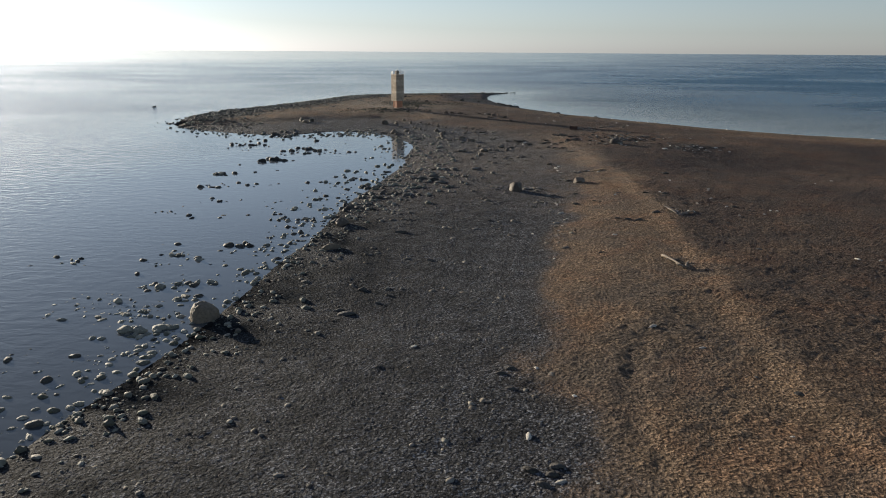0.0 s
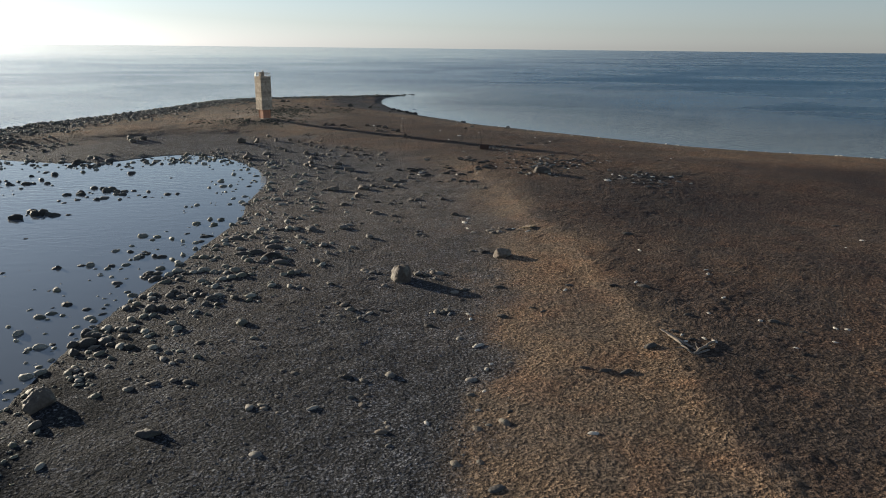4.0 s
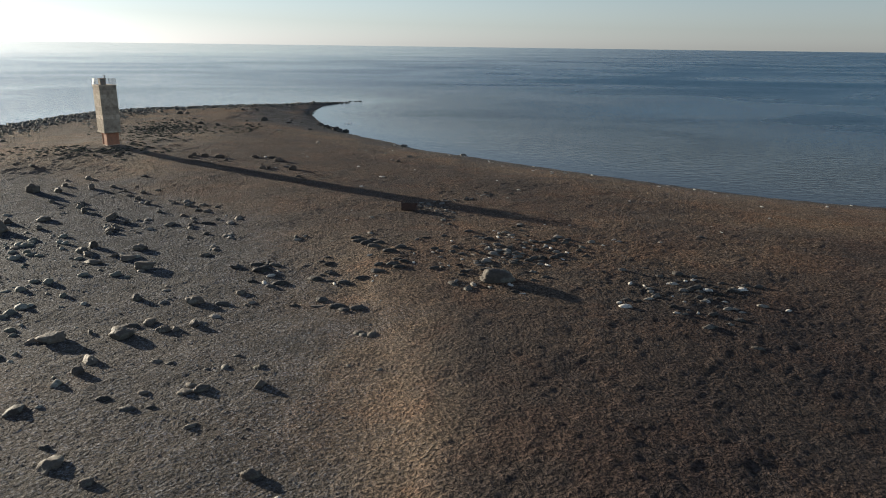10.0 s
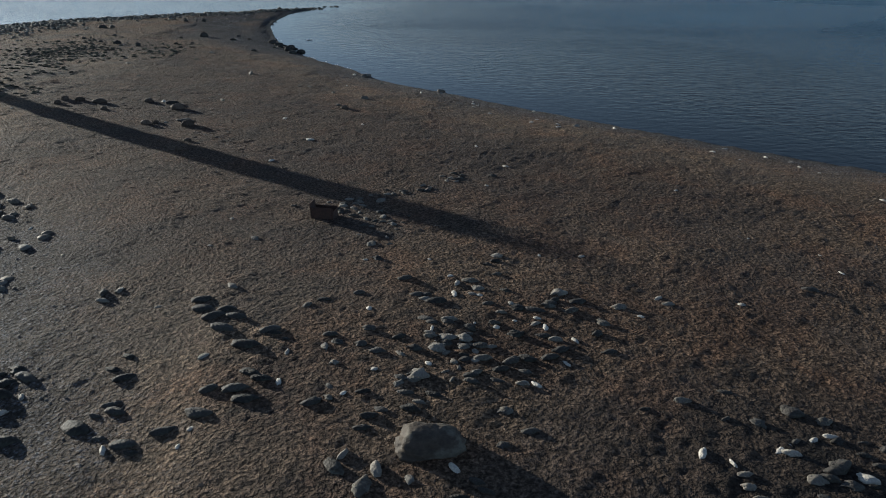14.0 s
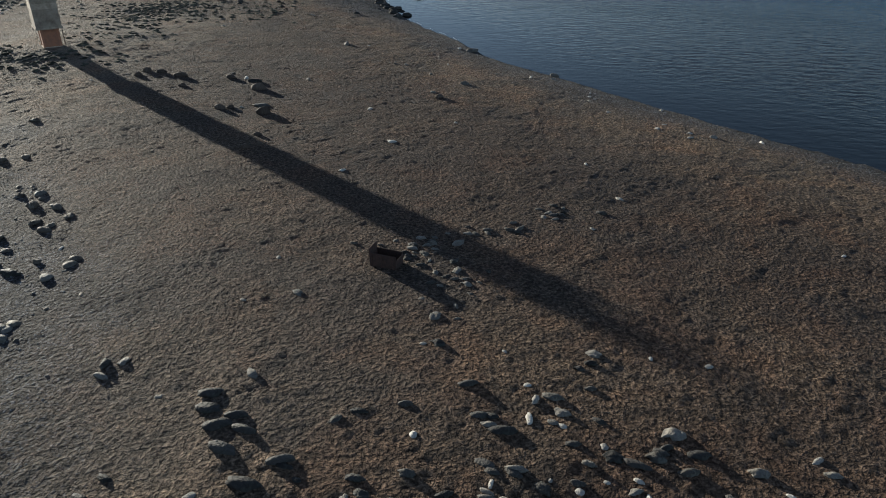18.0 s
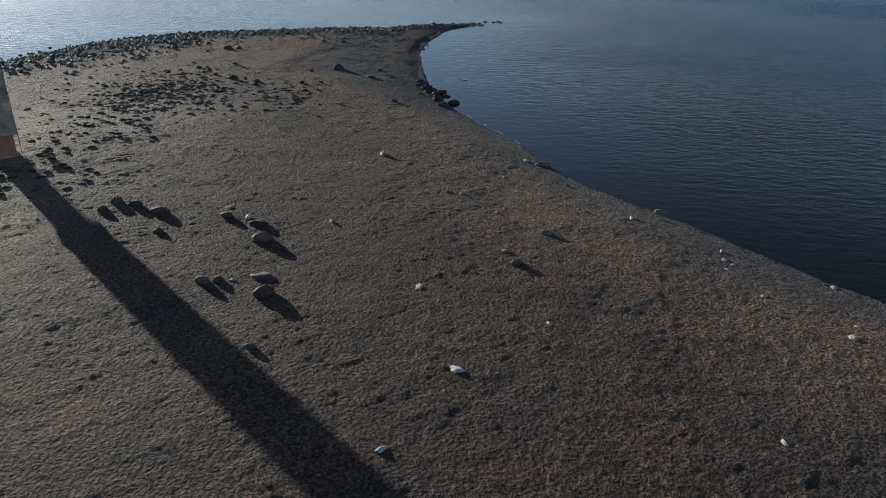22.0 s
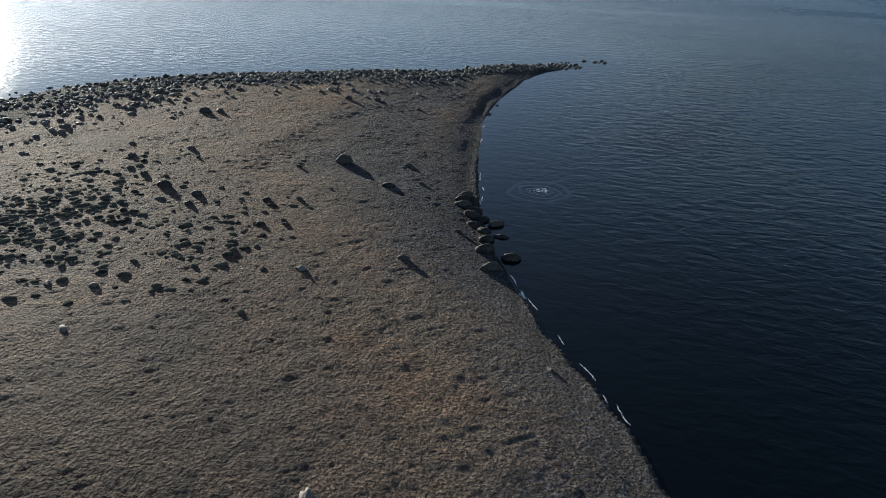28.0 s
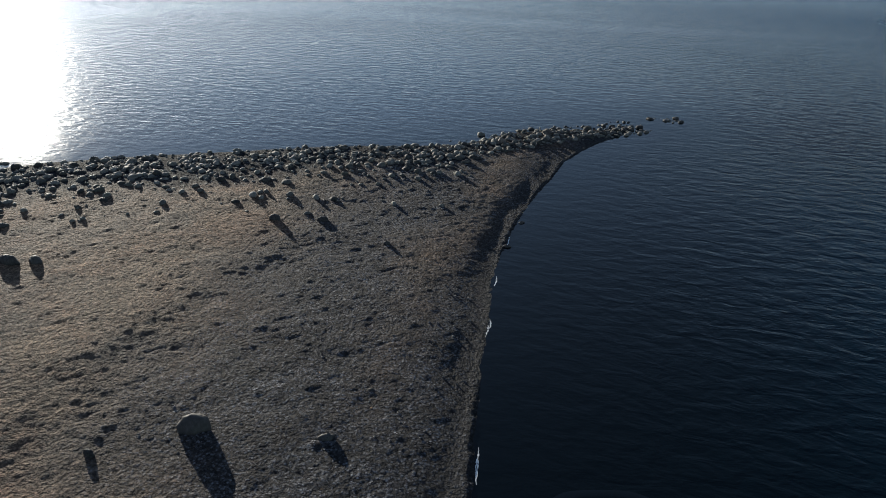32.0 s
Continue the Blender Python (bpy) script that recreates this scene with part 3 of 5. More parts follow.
def stone_shape(seed, detail, size, uneven, cut=0.0, flat=0.35):
    """A stone one metre long that stands on the ground: worn ('uneven' small) or broken ('cut' by planes)."""
    rng = random.Random(seed)
    bm = bmesh.new()
    bmesh.ops.create_icosphere(bm, subdivisions=detail, radius=0.5)
    shift = Vector((rng.uniform(0, 50), rng.uniform(0, 50), rng.uniform(0, 50)))
    planes = [(Vector((rng.gauss(0, 1), rng.gauss(0, 1), rng.gauss(0.2, 0.8))).normalized(), rng.uniform(0.5 - cut, 0.5)) for _ in range(7)] if cut else []
    for v in bm.verts:
        d = v.co.normalized()
        r = 0.5 * (1 + uneven * noise.noise(d * 1.3 + shift) + 0.45 * uneven * noise.noise(d * 3.1 + shift))
        p = d * r
        for n, far in planes:
            over = p.dot(n) - far
            if over > 0:
                p -= n * over * 0.92
        p = Vector((p.x * size[0], p.y * size[1], p.z * size[2]))
        low = -flat * size[2] * 0.5
        v.co = Vector((p.x, p.y, max(p.z, low) - low))
    bmesh.ops.delete(bm, geom=[f for f in bm.faces if max(v.co.z for v in f.verts) < 1e-5], context="FACES")
    for f in bm.faces:
        f.smooth = True
    me = bpy.data.meshes.new("stone")
    bm.to_mesh(me)
    bm.free()
    return me


# a stock of stones, shared by all that lie about; LONG also models seals
WORN = [stone_shape(k, 3, (1.0, 0.55 + 0.05 * (k % 4), 0.36 + 0.04 * (k % 3)), 0.55, 0.14) for k in range(8)]
LONG = [stone_shape(20 + k, 3, (1.0, 0.38 + 0.03 * (k % 4), 0.38 + 0.04 * (k % 3)), 0.3, 0.04) for k in range(8)]
BROKEN = [stone_shape(40 + k, 3, (1.0, 0.75 + 0.06 * (k % 3), 0.5 + 0.06 * (k % 4)), 0.5, 0.2, 0.5) for k in range(8)]
CRAGGED = [stone_shape(100 + k, 4, (1.0, 0.8, 0.62), 0.55, 0.2, 0.55) for k in range(5)]
SMALL = [stone_shape(60 + k, 2, (1.0, 0.7, 0.5), 0.3, 0.1) for k in range(10)]


def clod_shape(seed):
    """A small lump one metre long, of ten faces: six corners on the ground and three on top."""
    rng = random.Random(seed)
    low = [Vector((0.5 * math.cos(a) * rng.uniform(0.75, 1.1), 0.37 * math.sin(a) * rng.uniform(0.75, 1.1), -0.06)) for a in (k * math.pi / 3 for k in range(6))]
    high = [Vector((0.26 * math.cos(a) + rng.uniform(-0.08, 0.08), 0.2 * math.sin(a) + rng.uniform(-0.08, 0.08), rng.uniform(0.3, 0.45))) for a in (0.5 + k * 2 * math.pi / 3 for k in range(3))]
    me = bpy.data.meshes.new("clod")
    faces = [(6, 7, 8)]
    for k in range(3):
        faces += [(2 * k, 2 * k + 1, 6 + k), (2 * k + 1, (2 * k + 2) % 6, 6 + k), ((2 * k + 2) % 6, 6 + (k + 1) % 3, 6 + k)]
    me.from_pydata(low + high, [], faces)
    return me


PEBBLE = [clod_shape(80 + k) for k in range(10)]


def dome_shape(seed, size, taper):
    """A tall blunt boulder one metre wide: steep sides, a flattish top, a few cracks."""
    bm = bmesh.new()
    bmesh.ops.create_icosphere(bm, subdivisions=4, radius=0.5)
    shift = Vector((seed * 3.7, seed * 1.9, 0.3))
    for v in bm.verts:
        d = v.co.normalized()
        d = d / (abs(d.x) ** 3.2 + abs(d.y) ** 3.2 + abs(d.z) ** 3.2) ** (1 / 3.2)
        n = noise.noise(d * 1.4 + shift)
        p = d * 0.5 * (1 + 0.10 * n + 0.10 * noise.noise(d * 3.6 + shift) + 0.06 * noise.noise(d * 8 + shift) + 0.03 * noise.noise(d * 17 + shift))
        crack = math.exp(-((p.x * 0.8 + p.y * 0.6 + 0.05 * noise.noise(d * 4 + shift)) / 0.035) ** 2)
        k = (1 - taper * (p.z + 0.2)) * (1 - 0.07 * crack)
        v.co = Vector((p.x * size[0] * k, p.y * size[1] * k, max(p.z + 0.22, 0) * size[2] * (1 - 0.22 * p.x)))
    for f in bm.faces:
        f.smooth = True
    me = bpy.data.meshes.new("boulder")
    bm.to_mesh(me)
    bm.free()
    return me


DOME = [dome_shape(3, (1.0, 0.85, 0.95), 0.4)]
BLOCK = [dome_shape(12, (1.0, 0.95, 1.0), 0.22)]
BROAD = [dome_shape(8, (1.0, 0.62, 0.8), 0.4)]
stones_made = {}
laying = random.Random(5)


def lay_stone(x, y, length, stock, mat, name, label, group="", heading=None, tall=1.0, sink=0.15):
    """One stone on the ground, sunk a little into it."""
    kind = laying.randrange(len(stock))
    key = (stock[kind].name, mat.name)
    if key not in stones_made:
        stones_made[key] = stock[kind].copy()
        stones_made[key].materials.append(mat)
    ob = new(name, stones_made[key])
    turn = laying.uniform(0, 360) if heading is None else heading + laying.uniform(-28, 28)
    foot = max(ground_at(x, y), -0.2 * length)
    ob.matrix_world = pose(x, y, foot - sink * length * 0.3, laying.uniform(-6, 6), laying.uniform(-6, 6), turn)
    ob.scale = (length, length * laying.uniform(0.85, 1.15), length * tall * 1.1 * laying.uniform(0.85, 1.15))
    return tagged(ob, label, name, group)


def joined_stones(name, label, places, stock, mat, category):
    """Many small stones as one mesh; places: x, y, length, height factor."""
    rng = np.random.default_rng(len(places))
    x, y, length, tall = np.asarray(places, float).T
    z = np.maximum(height(x, y, False), -0.07) - 0.05 * length
    pick, turn = rng.integers(0, len(stock), len(x)), rng.uniform(0, 2 * math.pi, len(x))
    verts, faces, count = [], [], 0
    for k, me in enumerate(stock):
        own = np.flatnonzero(pick == k)
        if not len(own):
            continue
        v = np.empty(len(me.vertices) * 3)
        me.vertices.foreach_get("co", v)
        f = np.empty(len(me.polygons) * 3, int)
        me.polygons.foreach_get("vertices", f)
        v, f = v.reshape(-1, 3), f.reshape(-1, 3)
        c, s, r = np.cos(turn[own])[:, None], np.sin(turn[own])[:, None], length[own][:, None]
        wide = rng.uniform(0.8, 1.2, len(own))[:, None]
        px, py = v[:, 0] * r, v[:, 1] * r * wide
        co = np.stack([x[own][:, None] + c * px - s * py, y[own][:, None] + s * px + c * py, z[own][:, None] + v[:, 2] * r * tall[own][:, None]], -1)
        verts.append(co.reshape(-1, 3))
        faces.append((f[None] + (count + np.arange(len(own)) * len(v))[:, None, None]).reshape(-1, 3))
        count += len(own) * len(v)
    return tagged(new(name, smooth_mesh(name, np.vstack(verts), np.vstack(faces), mat)), label, category, kind="stuff")


def build_tower():
    tower = new("light_tower")
    foot = ground_at(0.4, 0.15) - 0.15
    tower.matrix_world = pose(0.4, 0.15, foot, 0, 0, 32) @ Matrix.Diagonal((0.80, 0.80, 0.965, 1.0))
    tagged(tower, "square weathered concrete light tower on a faded red base", "tower")
    up = 2.55
    part("plinth", block((2.9, 2.9, 0.3), (0, 0, 0.1), bevel=0.04), CONCRETE, tower)
    shaft = part("base_shaft", block((2.55, 2.55, up), (0, 0, up / 2), bevel=0.03), RED_PAINT, tower, "faded red painted base shaft")
    for sx in (-1, 1):
        for sy in (-1, 1):
            part("corner_rib", block((0.34, 0.34, up - 0.1), (sx * 1.2, sy * 1.2, up / 2), bevel=0.03), RED_PAINT, shaft)
    part("underslab", block((3.95, 3.95, 0.3), (0, 0, up + 0.15), bevel=0.03), CONCRETE, tower)
    # the shaft is cast in lifts, with a shallow joint between them
    lifts, low, high = 11, up + 0.3, 11.0
    step = (high - low) / lifts
    for k in range(lifts):
        wide = 3.72 + 0.02 * math.sin(k * 2.3)
        part("concrete_lift", block((wide, wide, step - 0.035), (0, 0, low + (k + 0.5) * step), bevel=0.018), CONCRETE, tower)
    part("core", block((3.62, 3.62, high - low), (0, 0, (low + high) / 2), bevel=0), CONCRETE, tower)
    part("gallery_slab", block((3.95, 3.95, 0.22), (0, 0, high + 0.11), bevel=0.03), CONCRETE, tower)
    deck = high + 0.22
    r = 1.86
    for side in range(4):
        a = side * math.pi / 2
        c, s = math.cos(a), math.sin(a)
        for k in range(5):
            u = -r + k * r / 2.5
            u = min(u, r)
            x, y = c * r - s * u, s * r + c * u
            part("railing_post", rod((x, y, deck - 0.05), (x, y, deck + 1.12), 0.03), STEEL, tower)
        for z in (0.4, 0.76, 1.1):
            part("railing_bar", rod((c * r + s * r, s * r - c * r, deck + z), (c * r - s * r, s * r + c * r, deck + z), 0.022), STEEL, tower)
    cabin = part("lantern_house", block((1.25, 1.25, 1.1), (-0.55, -0.45, deck + 0.54), bevel=0.03), CONCRETE, tower, "small concrete lantern house")
    part("roof", block((1.4, 1.4, 0.1), (-0.55, -0.45, deck + 1.13), bevel=0.02), RUST, cabin)
    lamp = part("lantern", rod((0.35, 0.3, deck), (0.35, 0.3, deck + 1.15), 0.16, 14), STEEL, tower, "slim steel lantern post")
    part("lens", rod((0.35, 0.3, deck + 1.15), (0.35, 0.3, deck + 1.55), 0.2, 16, 0.16), WHITE_PAINT, lamp)
    part("cap", rod((0.35, 0.3, deck + 1.55), (0.35, 0.3, deck + 1.72), 0.22, 16, 0.03), RUST, lamp)
    for u in (0.95,):
        part("solar_panel", block((0.05, 0.8, 1.05), (-1.95, u, deck + 0.62), (0, 12, 0), bevel=0.01), WHITE_PAINT, tower, "pale solar panel on the railing")
    part("ladder_rail", rod((1.9, -0.62, 0.3), (1.9, -0.62, deck), 0.03), RUST, tower)
    part("ladder_rail", rod((1.9, -1.02, 0.3), (1.9, -1.02, deck), 0.03), RUST, tower)
    for k in range(30):
        part("rung", rod((1.9, -1.02, 0.55 + k * 0.35), (1.9, -0.62, 0.55 + k * 0.35), 0.014, 6), RUST, tower)
    part("mast", rod((0.9, -0.9, deck), (0.9, -0.9, deck + 1.9), 0.025, 6, 0.012), STEEL, tower)


def build_plate():
    """The bent rusty plate that stands on edge among the stones."""
    plate = new("steel_tank")
    plate.matrix_world = pose(43.9, -57.3, ground_at(43.9, -57.3) - 0.05, 0, 0, -24)
    tagged(plate, "rusted open steel tank lying on dry brown turf", "tank")
    for name, size, at, turn in (("side_wall", (1.75, 0.05, 0.95), (0, -0.55, 0.5), (-4, 0, 0)), ("side_wall", (1.75, 0.05, 0.8), (0, 0.55, 0.42), (3, 0, 0)),
                                 ("end_wall", (0.05, 1.1, 1.25), (-0.87, 0, 0.62), (0, -5, 0)), ("end_wall", (0.05, 1.1, 0.7), (0.87, 0, 0.36), (0, 4, 0)),
                                 ("floor_plate", (1.75, 1.1, 0.04), (0, 0, 0.06), (0, 0, 0))):
        part(name, block(size, at, turn, 0.012), RUST, plate)
    for x in (-0.7, 0.0, 0.7):
        part("stiffener", block((0.06, 0.05, 0.9), (x, -0.60, 0.48), (-4, 0, 0), 0.008), RUST, plate)


def log(name, a, b, radius, label, seed=1):
    """A bent, tapered piece of driftwood from a to b."""
    rng = random.Random(seed)
    a, b = Vector(a), Vector(b)
    bm, rings, n = bmesh.new(), [], 9
    across = (b - a).normalized()
    side = across.orthogonal().normalized()
    other = across.cross(side)
    for k in range(n):
        u = k / (n - 1)
        mid = a.lerp(b, u) + side * rng.uniform(-0.25, 0.25) * radius * 2 + other * math.sin(u * 3) * radius
        r = radius * (1.1 - 0.55 * u) * rng.uniform(0.88, 1.12)
        rings.append([bm.verts.new(mid + (side * math.cos(t) + other * math.sin(t)) * r * rng.uniform(0.92, 1.08)) for t in (i * math.pi / 4 for i in range(8))])
    for p, q in zip(rings, rings[1:]):
        for i in range(8):
            bm.faces.new((p[i], p[(i + 1) % 8], q[(i + 1) % 8], q[i])).smooth = True
    bm.faces.new(rings[0][::-1])
    bm.faces.new(rings[-1])
    return bm


def driftwood(x, y, turn, length, radius, label, branches=0, seed=1):
    rng = random.Random(seed)
    thing = new("driftwood_log")
    thing.matrix_world = pose(x, y, ground_at(x, y) - 0.02, 0, 0, turn)
    tagged(thing, label, "driftwood", "driftwood on the turf")
    part("trunk", log("trunk", (-length / 2, 0, radius * 0.9), (length / 2, 0, radius * 1.1), radius, "", seed), DRIFTWOOD, thing)
    if branches > 4:
        part("root", log("root", (length * 0.5, 0, radius), (length * 0.5 - 0.75, 0.7, 0.5), radius * 1.0, "", seed + 40), DRIFTWOOD, thing)
        part("root", log("root", (length * 0.44, 0, radius), (length * 0.5 - 0.9, -0.55, 0.3), radius * 0.9, "", seed + 41), DRIFTWOOD, thing)
    for k in range(branches):
        u = rng.uniform(-0.3, 0.4) * length
        tip = (u + rng.uniform(0.4, 0.9), rng.choice((-1, 1)) * rng.uniform(0.5, 1.1), rng.uniform(0.15, 0.6))
        part("branch", log("branch", (u, 0, radius), tip, radius * 0.5, "", seed + k), DRIFTWOOD, thing)


def build_pallet(x, y, turn):
    pallet = new("wooden_pallet")
    towards = Vector((-ahead.y, ahead.x, 0)).normalized()      # it lies tilted towards the sun
    pallet.matrix_world = pose(x, y, ground_at(x, y) + 0.14) @ Matrix.Rotation(radians(12), 4, towards) @ pose(0, 0, -0.1, 0, 0, turn)
    tagged(pallet, "broken pallet of two weathered slatted panels on turf", "pallet")
    for first, count, drop in ((-0.72, 3, 0.0), (0.06, 4, -0.05)):
        for k in range(count):
            part("slat", block((1.35, 0.15, 0.03), (0.12 * (first > 0), first + k * 0.185, 0.155 + drop), (0, 0, (k % 3 - 1) * 1.2), 0.006), WOOD, pallet)
        for u in (-0.55, 0.0, 0.55):
            part("bearer", block((0.09, count * 0.18, 0.12), (u + 0.12 * (first > 0), first + (count - 1) * 0.0925, 0.078 + drop), bevel=0.008), WOOD, pallet)


def build_plank(x, y, turn, length, tilt=0.0, wide=0.22):
    me = bpy.data.meshes.new("plank")
    bm = block((length, wide, 0.06), (0, 0, 0.03), bevel=0.01)
    bm.to_mesh(me)
    bm.free()
    me.materials.append(DRIFTWOOD)
    ob = new("plank", me)
    ob.matrix_world = pose(x, y, ground_at(x, y) + 0.02 + abs(math.sin(radians(tilt))) * length / 2, 0, tilt, turn)
    tagged(ob, "bleached driftwood plank lying on the brown turf", "plank", "driftwood on the turf")


build_tower()
build_plate()
build_pallet(31.7, -117.2, 26)
driftwood(22.4, -171.4, -83, 4.4, 0.12, "weathered forked driftwood trunk lying on brown turf", 6, 3)
build_plank(30.6, -151.4, -73, 3.2, 6)
build_plank(31.2, -153.3, 20, 1.6)
driftwood(30.5, -151.9, -92, 3.3, 0.1, "tangled grey driftwood branch on brown turf", 2, 5)
driftwood(31.9, -152.6, 31, 3.4, 0.11, "tangled grey driftwood branch on brown turf", 3, 7)
build_plank(30.6, -84.9, -6, 1.1)

# boulders that stand out
for bx, by, size, tall, stock, turn, label in (
        (-20.3, -178.7, 2.45, 0.72, DOME, 20, "large brown boulder standing at the water's edge"),
        (14.7, -130.6, 2.1, 1.0, BLOCK, 80, "large brown boulder on grey shingle"),
        (25.7, -126.6, 1.8, 1.2, CRAGGED, 10, "pale brown boulder beside the turf's edge"),
        (46.0, -84.4, 3.0, 0.52, BROAD, 0, "huge broad brown boulder among stones on turf"),
        (-11.2, -159.7, 2.1, 1.0, LONG, 35, "long smooth boulder lying beside the bay"),
        (-10.6, -148.3, 2.2, 1.0, CRAGGED, 60, "yellowish boulder at the water's edge")):
    lay_stone(bx, by, size, stock, BROWN_STONE if stock in (BROAD, CRAGGED, BLOCK) else TAN_STONE, "boulder", label, "great boulders", turn, tall)

# stones, and seals shaped as stones, singly or in companies: x, y, length
BAY_BOULDERS = [(-42.8, -161.5, 1.92), (-24.3, -182.8, 1.20), (-26.5, -170.8, 1.15), (-27.4, -159.7, 2.18), (-24.0, -169.8, 2.12), (-23.3, -174.4, 1.78), (-23.4, -185.8, 0.73), (-20.9, -186.0, 1.06),
                (-17.1, -186.2, 1.06), (-16.5, -185.4, 0.58), (-15.7, -185.7, 0.66), (-24.6, -195.6, 0.92), (-24.0, -196.3, 0.71), (-24.5, -192.5, 0.64), (-26.9, -194.7, 0.60), (-31.4, -187.9, 0.96),
                (-29.6, -184.9, 0.49), (-23.6, -202.1, 0.95), (-21.7, -199.9, 0.74), (-15.2, -192.0, 0.73), (-14.8, -179.8, 1.01), (-16.4, -178.9, 0.93), (-12.6, -176.0, 1.27), (-12.2, -177.8, 1.43),
                (-14.8, -196.2, 0.79), (-21.1, -196.6, 0.71), (-21.6, -156.9, 1.64), (-23.9, -154.6, 1.04), (-37.1, -162.5, 1.16), (-33.6, -110.0, 2.57)]
LAGOON_STONES = [(-37.3, -73.9, 3.29), (-25.5, -95.7, 3.10), (-20.7, -85.1, 4.76), (-25.1, -106.2, 1.64), (-21.9, -120.6, 1.28), (-17.6, -118.8, 1.30), (-19.2, -132.9, 1.31), (-28.9, -132.8, 1.30),
                 (-26.3, -141.8, 1.34), (-23.2, -142.0, 1.05), (-22.0, -140.4, 1.52), (-32.2, -121.9, 1.97), (-33.9, -141.0, 1.49), (-27.1, -120.3, 1.28), (-10.1, -116.6, 2.29), (-4.5, -109.1, 1.83),
                 (-11.4, -146.6, 2.01), (-12.4, -83.8, 1.45), (-14.2, -85.4, 1.43), (-15.5, -145.3, 1.82), (-17.3, -148.7, 1.26), (-15.4, -151.3, 1.36), (-88.4, 36.2, 2.09), (-30.0, -55.3, 2.83),
                 (-24.0, -59.0, 2.79), (-16.2, -50.9, 2.04), (-20.8, -64.5, 2.16), (-32.8, -64.1, 2.69)]
SHINGLE_STONES = [(2.7, -191.6, 0.83), (1.9, -192.2, 0.82), (2.2, -194.4, 0.85), (2.9, -203.2, 0.86), (1.6, -203.3, 1.03), (2.5, -203.8, 0.74), (1.9, -204.6, 0.94), (-6.1, -190.0, 0.61),
                  (-6.2, -177.4, 0.68), (-5.2, -175.6, 0.80), (-7.5, -173.8, 0.92), (-0.8, -165.1, 1.05), (-3.5, -153.8, 1.60), (-8.8, -179.5, 1.58), (-11.2, -159.0, 1.62), (19.0, -198.0, 0.81),
                  (17.8, -195.2, 0.43), (16.9, -186.9, 0.51), (16.7, -166.7, 0.81), (32.7, -168.3, 0.81), (12.7, -203.1, 0.35), (-12.9, -171.0, 1.06), (-9.4, -178.6, 0.94)]
PALE_NEAR = [(11.7, -167.1, 0.57), (2.8, -192.4, 0.37), (2.1, -200.2, 0.87), (2.8, -204.5, 0.72), (4.5, -205.0, 0.38), (5.8, -196.1, 0.48), (4.4, -191.8, 0.53), (-3.5, -186.8, 0.66),
             (16.3, -190.7, 0.71), (16.0, -202.3, 0.42), (42.6, -172.9, 0.66), (40.6, -172.3, 0.66), (14.3, -186.8, 0.84)]
RIDGE_DARK = [(28.4, -151.6, 1.16), (22.9, -153.2, 0.88), (24.0, -153.9, 1.01), (25.2, -154.4, 1.08), (22.6, -135.5, 1.00), (28.4, -137.7, 0.89), (23.6, -141.6, 0.73), (24.1, -142.6, 0.72),
              (20.9, -142.2, 1.07), (31.7, -139.5, 0.97), (34.0, -140.3, 1.15), (41.0, -123.6, 1.49), (34.1, -146.8, 0.78), (31.8, -151.2, 0.63), (30.8, -152.6, 0.69), (30.8, -153.3, 0.68),
              (31.3, -149.7, 0.81), (15.0, -142.0, 0.96), (11.9, -137.8, 0.74), (39.7, -149.5, 1.01), (40.4, -151.7, 0.73), (38.0, -154.9, 0.76), (34.8, -157.4, 0.71), (69.5, -122.0, 1.10),
              (13.9, -163.3, 1.09), (7.8, -149.2, 0.96), (40.1, -140.4, 0.69), (24.6, -124.5, 1.06)]
RIDGE_PALE = [(27.5, -138.8, 0.58), (33.9, -139.1, 0.69), (39.2, -129.8, 0.57), (42.0, -137.1, 0.73), (41.5, -138.2, 0.71), (39.1, -144.1, 0.65), (35.9, -146.9, 0.52), (31.5, -150.4, 0.48),
              (31.2, -151.4, 0.47), (32.7, -151.3, 0.55), (33.1, -151.9, 0.55), (18.5, -140.7, 0.63), (18.4, -141.7, 0.54), (17.0, -140.2, 0.64), (17.6, -146.8, 1.06), (17.1, -150.6, 0.53),
              (17.6, -150.0, 0.46), (16.1, -153.5, 0.49), (38.9, -149.0, 0.51), (43.5, -151.3, 0.50), (44.2, -151.7, 0.50), (41.4, -153.6, 0.47), (38.1, -153.8, 0.46), (66.1, -129.6, 0.62),
              (61.9, -131.9, 0.60), (20.2, -160.5, 0.67), (11.9, -156.1, 0.59), (15.1, -155.6, 0.47), (5.6, -152.8, 0.88)]
SHELTER_DARK = [(47.8, -69.3, 0.95), (48.1, -71.4, 0.84), (49.0, -72.4, 1.27), (48.0, -74.3, 1.00), (49.1, -74.9, 0.86), (46.2, -75.8, 0.83), (46.4, -79.2, 0.90), (49.8, -76.3, 0.76),
                (51.9, -73.4, 0.67), (54.3, -74.7, 1.25), (53.8, -77.2, 0.91), (54.2, -78.7, 1.02), (53.4, -79.2, 0.93), (50.6, -79.7, 0.84), (51.7, -80.1, 0.78), (50.1, -80.6, 0.82),
                (48.9, -80.4, 0.82), (45.6, -80.6, 0.86), (46.9, -81.0, 0.92), (43.7, -81.9, 0.95), (43.3, -82.6, 0.87), (44.3, -81.6, 0.78), (41.3, -80.3, 1.03), (43.7, -80.1, 0.74),
                (42.7, -74.8, 0.83), (42.7, -70.9, 0.82), (40.4, -74.8, 0.48), (39.8, -74.0, 0.83), (47.3, -86.8, 0.69), (47.5, -87.4, 0.74), (46.4, -87.5, 0.78)]
